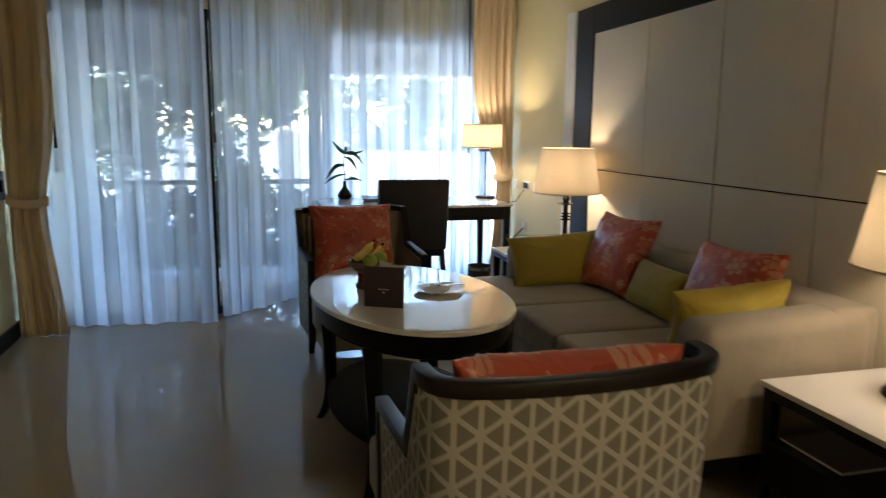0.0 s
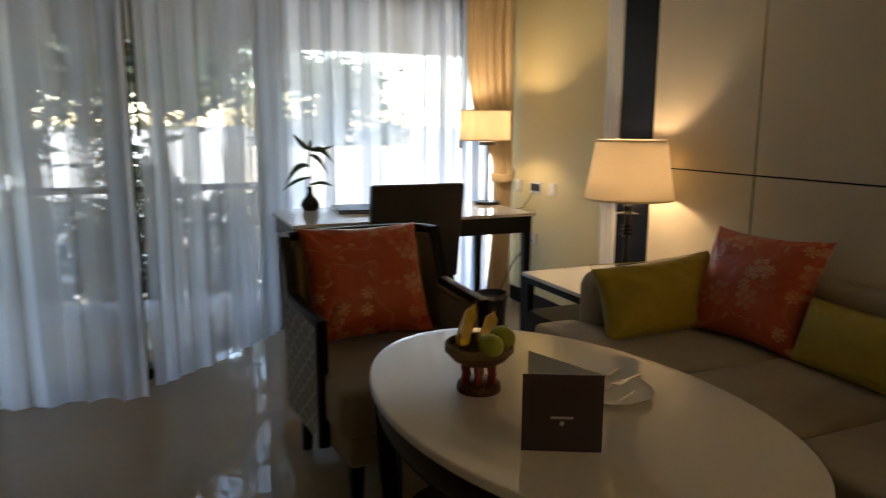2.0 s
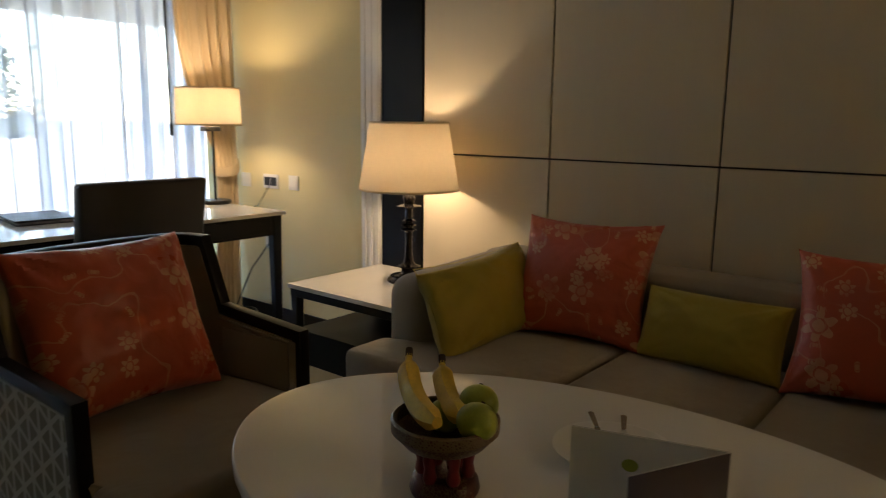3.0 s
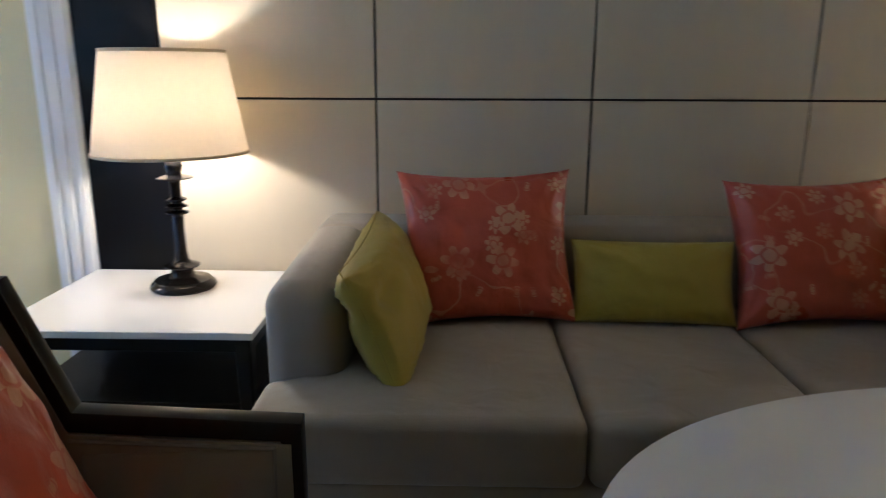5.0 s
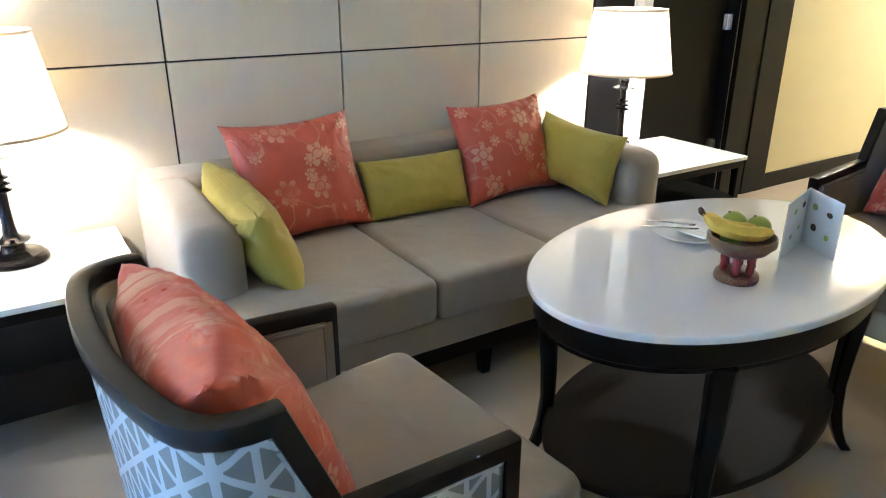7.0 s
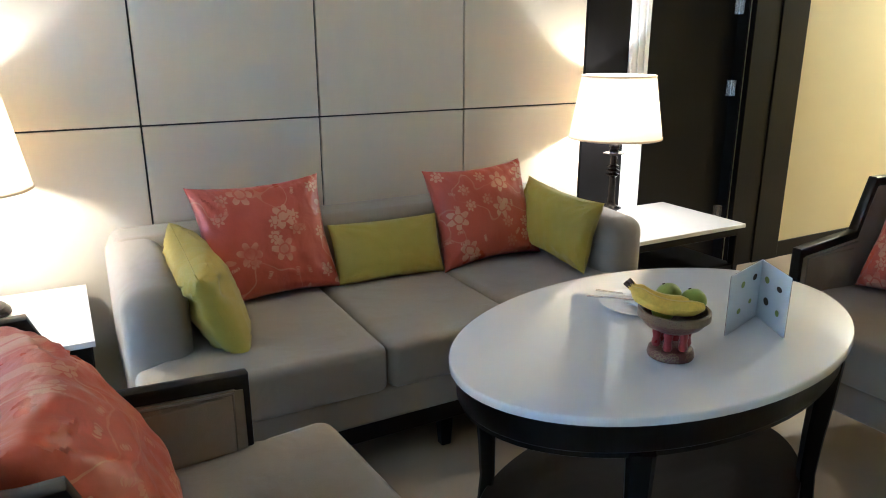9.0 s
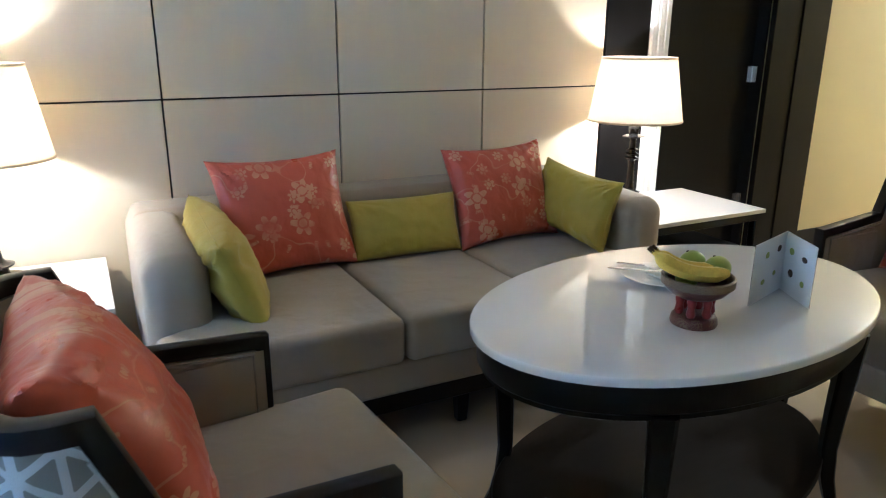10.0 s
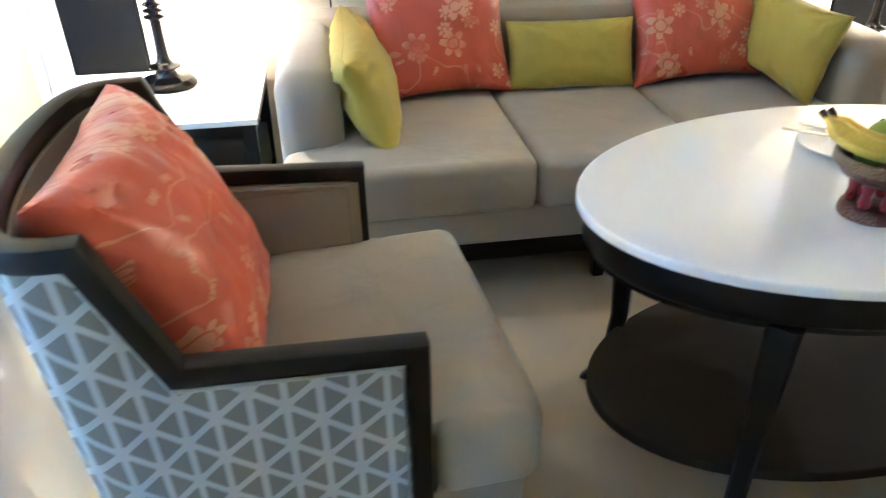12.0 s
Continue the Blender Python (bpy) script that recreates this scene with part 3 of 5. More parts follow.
drape_w = curtain("drape", ((-1.04, 4.87), (-0.72, 4.89)), FZ + 0.006, 2.64, 0.035, 0.085, DRAPE, "gold fabric drape tied back beside the window", 21, tied_left, thick=0.003, rows=48, step=0.007, group="drapes")
drape_e = curtain("drape", ((2.55, 6.10), (2.97, 6.10)), FZ + 0.006, 2.64, 0.032, 0.085, DRAPE, "gold fabric drape tied back beside the desk", 27, tied_right, thick=0.003, rows=48, step=0.007, group="drapes")
for (x, y, z, w, tilt, own) in ((-0.925, 4.87, 0.86, 0.25, 4, drape_w), (2.885, 6.10, 0.92, 0.20, -12, drape_e)):
    bm = sweep([(-w / 2, 0, 0.02), (-w / 4, -0.05, 0.0), (0, -0.062, -0.005), (w / 4, -0.05, 0.0), (w / 2, 0, 0.02), (w / 4, 0.045, 0.015), (0, 0.055, 0.02), (-w / 4, 0.045, 0.015)], soft_rect(0.008, 0.06, 0.003), closed=True)
    o = part("tieback", bm, DRAPE, own, "gold fabric tieback band", True)
    o.matrix_basis = pose(x, y, z, 0, tilt, 0)
for x, y, z0 in ((-0.737, 4.93, 1.25), (0.288, 4.92, 1.29), (2.53, 6.13, 1.17)):
    bm = sweep([(x, y, z0), (x, y, 2.6)], circle_section(0.0075, 8))
    lathe([(0.0, 0), (0.011, 0.004), (0.011, 0.07), (0.0, 0.08)], 10, (x, y, z0 - 0.03), into=bm)
    tagged(part("curtain_wand", bm, BLACK, None, "", True), "black curtain draw wand hanging beside the sheer", "curtain wand", "curtain wands")
bm = sweep([(-1.04, 4.97, 2.645), (0.25, 4.99, 2.645), (1.20, 6.13, 2.645), (2.98, 6.14, 2.645)], soft_rect(0.16, 0.03, 0.004))
structure("curtain_track", bm, WHITE, "white curtain track under the ceiling", "curtain track")

# ---- balcony and garden outside ----
structure("balcony_floor", box((-4.0, 5.17, -0.30), (6.0, 7.4, -0.12)), DECK, "grey tiled balcony floor", "balcony")
structure("balcony_ceiling", prism(((-4.0, 5.34), (0.08, 5.34), (1.04, 6.48), (6.0, 6.48), (6.0, 7.5), (-4.0, 7.5)), 2.32, 2.42), RENDERWALL, "pale balcony soffit", "soffit")
structure("balcony_beam", box((-4.0, 7.28, 1.95), (6.0, 7.5, 2.30), 0.01, 1), RENDERWALL, "pale beam along the balcony edge", "beam")
structure("balcony_side_wall", box((-1.25, 5.34, -0.12), (-1.02, 7.27, 2.30)), RENDERWALL, "pale balcony side wall", "wall")
shut = thing("louvre_shutter", (-1.02, 6.25, 1.36), "white louvred shutter on the balcony side wall", "shutter")
part("shutter_frame", join(join(box((0, -0.24, -0.36), (0.03, -0.19, 0.36), 0.004, 1), box((0, 0.19, -0.36), (0.03, 0.24, 0.36), 0.004, 1)), join(box((0, -0.19, -0.36), (0.03, 0.19, -0.31), 0.004, 1), box((0, -0.19, 0.31), (0.03, 0.19, 0.36), 0.004, 1))), RAIL, shut)
for k in range(12):
    part("slat", sweep([(0.014, -0.188, -0.29 + k * 0.0527), (0.014, 0.188, -0.29 + k * 0.0527)], soft_rect(0.008, 0.045, 0.002)), RAIL, shut)
railing = thing("balcony_railing", (0, 7.15, -0.10), "dark painted balcony railing with crossed lattice panels", "railing")
for z in (0.20, 0.92):
    part("top_rail" if z > 0.5 else "bottom_rail", box((-1.7, -0.03, z - 0.025), (1.585, 0.03, z + 0.025), 0.006, 1), RAIL, railing)
for k in range(4):
    x = -1.6 + k * 1.05
    part("post", box((x - 0.035, -0.035, FZ), (x + 0.035, 0.035, 0.97), 0.005, 1), RAIL, railing)
    for s in (0, 1, 2) if k < 3 else ():
        x0 = x + 0.06 + s * 0.33
        for sgn in (1, -1):
            za, zb = (0.23, 0.89) if sgn > 0 else (0.89, 0.23)
            part("lattice_bar", sweep([(x0, 0.008 * sgn, za), (x0 + 0.27, 0.008 * sgn, zb)], soft_rect(0.014, 0.03, 0.003)), RAIL, railing)
        part("baluster", box((x0 + 0.285, -0.012, 0.22), (x0 + 0.309, 0.012, 0.9), 0.003, 1), RAIL, railing)

structure("ground", box((-300, 7.5, -1.2), (300, 600, -1.0)), LAWN, "pale garden paving outside reaching to the horizon", "paving")


def tree(x, y, height, spread, leaves, seed, label):
    rnd = random.Random(seed)
    o = thing("tree", (x, y, -1.0), label, "tree", "garden trees")
    bm = sweep([(0, 0, 0), (0.05, 0.03, height * 0.3), (-0.06, 0.05, height * 0.6), (0.04, 0, height * 0.9)], circle_section(0.13, 9))
    for v in bm.verts:
        k = 1 - 0.75 * max(0.0, v.co.z) / height
        v.co.x *= k
        v.co.y *= k
    ends = []
    for i in range(11):
        a = rnd.random() * 6.28
        z = height * (0.25 + 0.6 * rnd.random())
        r = spread * (0.5 + 0.5 * rnd.random()) * (1.15 - 0.6 * z / height)
        e = (r * math.cos(a), r * math.sin(a), z + height * 0.12)
        sweep([(0, 0, z), (e[0] * 0.5, e[1] * 0.5, z + height * 0.09), e], circle_section(0.028, 5), into=bm)
        ends.append((e, z))
    part("trunk", bm, BARK, o, "", True)
    verts, faces = [], []
    for i in range(leaves):
        e, z = ends[rnd.randrange(len(ends))]
        k = 0.35 + 0.75 * rnd.random()
        c = Vector((e[0] * k, e[1] * k, z + (e[2] - z) * k)) + Vector((rnd.gauss(0, 0.22), rnd.gauss(0, 0.22), rnd.gauss(0, 0.16))) * (0.6 + spread * 0.3)
        u = Vector((rnd.gauss(0, 1), rnd.gauss(0, 1), rnd.gauss(0, 0.6))).normalized()
        w = u.cross(Vector((rnd.gauss(0, 1), rnd.gauss(0, 1), rnd.gauss(0, 1)))).normalized()
        s = 0.04 + 0.05 * rnd.random()
        b = len(verts)
        verts += [c - u * s * 1.7, c + w * s * 0.6 - u * s * 0.2, c + u * s * 1.7, c - w * s * 0.6 - u * s * 0.1]
        faces.append((b, b + 1, b + 2, b + 3))
    me = bpy.data.meshes.new("crown")
    me.from_pydata(verts, [], faces)
    me.materials.append(FOLIAGE)
    c = new("crown", me)
    c.parent = o
    return o


L1 = "broad leafy garden tree beyond the balcony"
tree(-2.3, 10.2, 4.6, 1.7, 3200, 1, L1)
tree(-0.9, 10.8, 4.9, 1.6, 4000, 2, L1)
tree(0.55, 10.4, 4.4, 1.5, 4000, 3, L1)
tree(-3.6, 12.5, 6.0, 2.2, 5200, 4, L1)
tree(-0.2, 14.0, 7.0, 2.4, 4600, 6, L1)
tree(2.9, 15.5, 4.6, 1.5, 2600, 8, L1)
tree(4.8, 18.0, 5.5, 1.8, 2600, 9, L1)
# hedge added to darken what shows below the top rail
rnd_h = random.Random(44)
verts, faces = [], []
for i in range(9000):
    c = Vector((rnd_h.uniform(-3.5, 1.5), 8.1 + rnd_h.gauss(0, 0.14), rnd_h.uniform(-1.0, 0.62 + 0.12 * noise.noise(Vector((i * 0.37, 0, 0))))))
    u = Vector((rnd_h.gauss(0, 1), rnd_h.gauss(0, 1), rnd_h.gauss(0, 0.7))).normalized()
    w = u.cross(Vector((rnd_h.gauss(0, 1), rnd_h.gauss(0, 1), 1))).normalized()
    b = len(verts)
    verts += [c - u * 0.09, c + w * 0.03, c + u * 0.09, c - w * 0.03]
    faces.append((b, b + 1, b + 2, b + 3))
hedge_mesh = bpy.data.meshes.new("hedge")
hedge_mesh.from_pydata(verts, [], faces)
hedge_mesh.materials.append(FOLIAGE)
tagged(new("hedge", hedge_mesh), "dense hedge added to darken the view behind the balcony railing", "hedge", "", "stuff")
# pale wall added as a bright reflector, so the right window looks white
structure("bright_backdrop_wall", box((1.5, 12.6, -1.0), (12.0, 12.9, 0.95), 0.02, 1), RENDERWALL, "added pale wall that whitens the view behind the desk", "wall")


# ---- soft furnishing ----


def pillow(name, tl, tr, br, thick, material, label, category, group="", seed=1, dent=0.09, fold=0.0, ruck=0.004):
    """A stuffed cushion from three of its corners, with pinched corners, a soft outline and creases."""
    tl, tr, br = Vector(tl), Vector(tr), Vector(br)
    ux = (tr - tl)
    w = ux.length
    ux.normalize()
    uy = (tr - br)
    uy = uy - ux * uy.dot(ux)
    h = uy.length
    uy.normalize()
    uz = ux.cross(uy)
    c = (tl + br) / 2
    n = 46
    bm = bmesh.new()
    uvl = bm.loops.layers.uv.new("UVMap")
    grids = []
    for sgn in (1, -1):
        g = []
        for j in range(n + 1):
            row = []
            for i in range(n + 1):
                u, v = 2 * i / n - 1, 2 * j / n - 1
                u, v = math.sin(u * math.pi / 2) * 0.5 + u * 0.5, math.sin(v * math.pi / 2) * 0.5 + v * 0.5
                x = w / 2 * u * (1 - dent * (1 - v * v) * abs(u) ** 3)
                y = h / 2 * v * (1 - dent * (1 - u * u) * abs(v) ** 3)
                k = max(0.0, (1 - u * u)) ** 0.42 * max(0.0, (1 - v * v)) ** 0.42
                wr = 1 + 0.10 * noise.noise(Vector((u * 2.2 + seed, v * 2.2, sgn * 1.0 + seed))) + 0.05 * noise.noise(Vector((u * 7 + seed, v * 4, sgn)))
                crease = 0.006 * noise.noise(Vector(((u + v) * 5 + seed, (u - v) * 1.5, seed))) * (abs(u * v) ** 0.5)
                du, dv = 1 - abs(u), 1 - abs(v)
                rad = math.hypot(du, dv)
                spoke = noise.noise(Vector((math.atan2(dv, du) * 4.5 + (3 if u > 0 else 0), rad * 0.9 + (7 if v > 0 else 0), seed * 1.3 + sgn)))
                crease += 2.2 * ruck * (1 - abs(spoke)) ** 4 * math.exp(-((rad - 0.35) / 0.35) ** 2)
                gather = noise.noise(Vector((u * 6 + v * 1.6 + seed, v * 1.3, sgn * 2 + seed)))
                crease += 2.0 * ruck * ((1 - abs(gather)) ** 5 - 0.3) * max(0.0, abs(v) - 0.25)
                z = sgn * (thick / 2 * k * wr + crease * k ** 0.5)
                if fold:
                    z += sgn * -fold * math.exp(-((u + 0.75) ** 2 + (v - 0.35) ** 2) / 0.05) * k
                    y -= 0.02 * (1 - u) / 2 * max(0, v)
                p = bm.verts.new((x, y, z))
                row.append((p, (x, y)))
            g.append(row)
        grids.append(g)
    for g in grids:
        for j in range(n):
            for i in range(n):
                q = (g[j][i], g[j][i + 1], g[j + 1][i + 1], g[j + 1][i])
                f = bm.faces.new([a[0] for a in q])
                for l, a in zip(f.loops, q):
                    l[uvl].uv = (a[1][0] + seed * 1.37, a[1][1] + seed * 0.71)
    bmesh.ops.remove_doubles(bm, verts=bm.verts[:], dist=1e-5)
    seam = [((-1 + 2 * i / 24), -1) for i in range(24)] + [(1, -1 + 2 * i / 24) for i in range(24)] + [(1 - 2 * i / 24, 1) for i in range(24)] + [(-1, 1 - 2 * i / 24) for i in range(24)]
    o = part(name, bm, material, None, "", True)
    o.matrix_basis = Matrix.Translation(c) @ Matrix((ux, uy, uz)).transposed().to_4x4()
    pp = [(w / 2 * u * (1 - dent * (1 - v * v) * abs(u) ** 3), h / 2 * v * (1 - dent * (1 - u * u) * abs(v) ** 3), 0) for u, v in seam]
    if material is LIME:
        part("seam", sweep(pp, circle_section(0.0016, 6), closed=True), material, o, "", True)
    return tagged(o, label, category, group)


G = "cushions on the sofa"
pillow("throw_pillow", (2.71, 3.625, 0.872), (2.765, 3.07, 0.875), (2.56, 3.11, 0.42), 0.17, CORAL, "coral satin cushion with gold blossom print on the sofa", "cushion", G, 1, 0.115, 0.0, 0.006)
pillow("throw_pillow", (2.71, 2.605, 0.85), (2.745, 2.055, 0.862), (2.56, 2.08, 0.425), 0.17, CORAL, "coral satin cushion with gold blossom print on the sofa", "cushion", G, 2, 0.115, 0.0, 0.006)
pillow("throw_pillow", (2.66, 3.10, 0.665), (2.63, 2.60, 0.668), (2.535, 2.605, 0.425), 0.15, LIME, "oblong lime green velvet cushion on the sofa", "cushion", G, 3, 0.05)
pillow("throw_pillow", (2.12, 3.735, 0.725), (2.77, 3.72, 0.745), (2.66, 3.585, 0.41), 0.20, LIME, "lime green velvet cushion leaning on the sofa arm", "cushion", G, 4, 0.09, 0.045, 0.006)
pillow("throw_pillow", (2.75, 2.03, 0.775), (2.19, 2.03, 0.745), (2.135, 2.105, 0.43), 0.16, LIME, "lime green velvet cushion leaning on the sofa arm", "cushion", G, 5, 0.12, 0.0, 0.007)

# sofa
sofa = thing("sofa", (0, 0, 0), "taupe three-seat sofa with low arms against the panelled wall", "sofa")
SN, SS, SF, SB = 3.955, 1.785, 1.90, 2.975
AIN, AIS, AF = 3.745, 2.005, 2.13
part("base", box((SF + 0.03, SS + 0.01, 0.125), (SB, SN - 0.01, 0.255), 0.02, 3), TAUPE, sofa, "", True)
part("plinth", box((SF + 0.06, SS + 0.03, 0.045), (SB - 0.02, SN - 0.03, 0.125), 0.004, 1), WENGE, sofa)
part("backrest", box((2.72, SS + 0.02, 0.2), (SB, SN - 0.02, 0.69), 0.05, 5), TAUPE, sofa, "", True)
for y0, y1 in ((AIN, SN), (SS, AIS)):
    bm = box((AF, y0, 0.14), (2.93, y1, 0.66), 0.078, 8)
    for v in bm.verts:
        if v.co.z > 0.5:
            v.co.z += 0.03 * (v.co.x - AF) / 0.8
    part("arm", bm, TAUPE, sofa, "", True)
s1, s2_ = 3.157, 2.595
for poly in (((SF, s1 + 0.003), (2.74, s1 + 0.003), (2.74, AIN - 0.002), (AF - 0.004, AIN - 0.002), (AF - 0.004, SN - 0.012), (SF, SN - 0.012)),
             ((SF, s2_ + 0.003), (2.74, s2_ + 0.003), (2.74, s1 - 0.003), (SF, s1 - 0.003)),
             ((SF, SS + 0.012), (AF - 0.004, SS + 0.012), (AF - 0.004, AIS + 0.002), (2.74, AIS + 0.002), (2.74, s2_ - 0.003), (SF, s2_ - 0.003))):
    part("seat_cushion", prism(poly, 0.25, 0.425, 0.034, 5), TAUPE, sofa, "", True)
for x, y in ((2.0, SN - 0.16), (2.0, SS + 0.16), (1.99, 2.9), (2.85, SN - 0.16), (2.85, SS + 0.16)):
    part("foot", taper_leg(x, y, 0.045, 0.055, 0.04), WENGE, sofa)

# armchairs ----------------------------------------------------------------


def chair_path(grow=0.0):
    """Half the plan of the shell, from the front post round to the middle of the back: (x, y, height, how far it is back)."""
    pts = [(-0.345 - grow, -0.16 + 0.355 * i / 4, 0.603 + 0.029 * i / 4) for i in range(5)]
    for x, y, k in ((-0.345, 0.285, 0.2), (-0.343, 0.325, 0.3), (-0.335, 0.360, 0.5), (-0.321, 0.385, 0.7), (-0.299, 0.405, 0.85), (-0.266, 0.420, 1), (-0.21, 0.433, 1), (-0.14, 0.443, 1), (-0.07, 0.449, 1), (0.0, 0.451, 1)):
        pts.append((x - grow * (1.2 - k), y - 0.018 * k + grow * k, 0.848))
    return pts


def mirrored(pts):
    return pts + [(-x, y, z) for x, y, z in reversed(pts[:-1])]


def lean(y, z):
    """The back leans: lower parts of it stand further forward."""
    return -0.05 * min(1.0, max(0.0, (y - 0.15) / 0.2)) * max(0.0, (0.848 - z)) / 0.848


def armchair(at, rz, label):
    o = thing("armchair", at, label, "armchair", "armchairs at the table", rz)
    full = mirrored(chair_path())
    rail = [(-0.345, -0.16, 0.132)] + full + [(0.345, -0.16, 0.132)]
    side = []
    for i, p in enumerate(rail):
        a, b = rail[max(i - 1, 0)], rail[min(i + 1, len(rail) - 1)]
        d = Vector((b[0] - a[0], b[1] - a[1], 0))
        if i < 7:
            d = Vector((0, 1, 0))
        if i > len(rail) - 8:
            d = Vector((0, -1, 0))
        d.normalize()
        side.append(Vector((0, 0, 1)).cross(d))
    part("wood_frame", sweep(rail, soft_rect(0.042, 0.038, 0.007), side=side), WENGE_B, o, "dark stained wooden frame along the back and arms", True)
    # outer cover with the lattice weave, in metres along the shell
    for name, grow, material, th in (("outer_cover", -0.004, LATTICE, 0.016), ("inner_cover", -0.008, TAUPE, 0.012)):
        src = mirrored(chair_path(grow))
        dense = []
        for p, q in zip(src, src[1:]):
            k = max(1, int((Vector(q) - Vector(p)).length / 0.03))
            dense += [tuple(Vector(p).lerp(Vector(q), i / k)) for i in range(k)]
        dense.append(src[-1])
        bm = bmesh.new()
        uvl = bm.loops.layers.uv.new("UVMap")
        run, cols = 0.0, []
        rows = 14
        for i, p in enumerate(dense):
            if i:
                run += math.hypot(p[0] - dense[i - 1][0], p[1] - dense[i - 1][1])
            a, b = dense[max(i - 1, 0)], dense[min(i + 1, len(dense) - 1)]
            d = Vector((b[0] - a[0], b[1] - a[1], 0)).normalized()
            nn = Vector((-d.y, d.x, 0))
            z0 = 0.137
            col = []
            for j in range(rows + 1):
                z = z0 + (p[2] - 0.02 - z0) * j / rows
                puff = 0.003 * math.sin(math.pi * j / rows) if name == "inner_cover" else 0.0
                out = Vector((p[0], p[1] + lean(p[1], z), z)) + nn * (0.014 * (1 if name == "outer_cover" else -0.2))
                inn = out - nn * (th + puff)
                col.append((bm.verts.new(out), bm.verts.new(inn), (run - 0.9, z)))
            cols.append(col)
        for c0, c1 in zip(cols, cols[1:]):
            for j in range(rows):
                for s in (0, 1):
                    f = bm.faces.new((c0[j][s], c1[j][s], c1[j + 1][s], c0[j + 1][s]))
                    for l, a in zip(f.loops, (c0[j], c1[j], c1[j + 1], c0[j + 1])):
                        l[uvl].uv = a[2]
            for j in (0, rows):
                bm.faces.new((c0[j][0], c1[j][0], c1[j][1], c0[j][1]))
        for c in (cols[0], cols[-1]):
            for j in range(rows):
                bm.faces.new((c[j][0], c[j + 1][0], c[j + 1][1], c[j][1]))
        part(name, bm, material, o, "woven triangle-lattice fabric" if name == "outer_cover" else "taupe upholstery", True)
    # stuffed back and arm pads
    bm = box((-0.285, 0.345, 0.40), (0.285, 0.395, 0.815), 0.022, 4)
    for v in bm.verts:
        v.co.y += (v.co.z - 0.8) * 0.12 + 0.004 - 0.5 * v.co.x ** 2
    part("backrest", bm, TAUPE, o, "", True)
    for s in (-1, 1):
        lo, hi = sorted((s * 0.334, s * 0.3175))
        part("arm_pad", box((lo, -0.134, 0.36), (hi, 0.175, 0.578), 0.007, 3), TAUPE, o, "", True)
        part("cord", sweep([(s * 0.357, -0.136, 0.14), (s * 0.357, -0.136, 0.580), (s * 0.357, 0.205, 0.606), (s * 0.357, 0.285, 0.80)], circle_section(0.0042, 6)), CORD, o, "pale cord edging", True)
        part("piping", sweep([(s * 0.319, -0.133, 0.40), (s * 0.319, -0.133, 0.579), (s * 0.319, 0.19, 0.603)], circle_section(0.004, 6)), PIPING, o, "", True)
    seat = ((-0.312, 0.30), (-0.312, -0.19), (-0.352, -0.19), (-0.356, -0.375), (-0.32, -0.396), (0.32, -0.396), (0.356, -0.375), (0.352, -0.19), (0.312, -0.19), (0.312, 0.30))
    part("seat_cushion", prism(seat, 0.243, 0.42, 0.03, 5), TAUPE, o, "", True)
    part("seat_base", box((-0.318, -0.372, 0.122), (0.318, 0.26, 0.241), 0.016, 3), TAUPE, o, "", True)
    for x, y in ((-0.285, -0.335), (0.285, -0.335), (-0.285, 0.22), (0.285, 0.22)):
        part("leg", taper_leg(x, y, 0.128, 0.055, 0.034, lean=(0.0, 0.04 if y > 0 else 0.0)), WENGE, o)
    return o


armchair((1.18, 3.859, 0), 5, "dark wood framed armchair, taupe seat, lattice fabric back")
armchair((1.24, 1.34, 0), 181, "dark wood framed armchair, taupe seat, lattice fabric back")
pillow("throw_pillow", (0.885, 4.182, 0.885), (1.425, 4.201, 0.885), (1.415, 3.985, 0.425), 0.25, CORAL, "coral satin cushion with gold blossom print on the armchair", "cushion", "cushions on the armchairs", 13, ruck=0.008)
pillow("throw_pillow", (1.515, 1.0, 0.885), (0.955, 1.01, 0.885), (0.965, 1.205, 0.43), 0.21, CORAL, "coral satin cushion with gold blossom print on the armchair", "cushion", "cushions on the armchairs", 11, ruck=0.008)

# oval table ------------------------------------------------------------------
TX, TY, TZ = 1.205, 2.636, 0.654
RX, RY = 0.421, 0.664
table = thing("oval_table", (TX, TY, 0.0), "oval table with white stone top and dark wood base", "table", "", 6.7)


def ellipse(profile, n=72, into=None):
    """(inset, z) rings of the table's oval."""
    bm = bmesh.new()
    rings = [[bm.verts.new(((RX - q) * math.cos(2 * math.pi * i / n), (RY - q) * math.sin(2 * math.pi * i / n), z)) for i in range(n)] for q, z in profile]
    for a, b in zip(rings, rings[1:]):
        for i in range(n):
            bm.faces.new((a[i], a[(i + 1) % n], b[(i + 1) % n], b[i]))
    bm.faces.new(rings[0][::-1])
    bm.faces.new(rings[-1])
    return join(into, bm) if into is not None else bm


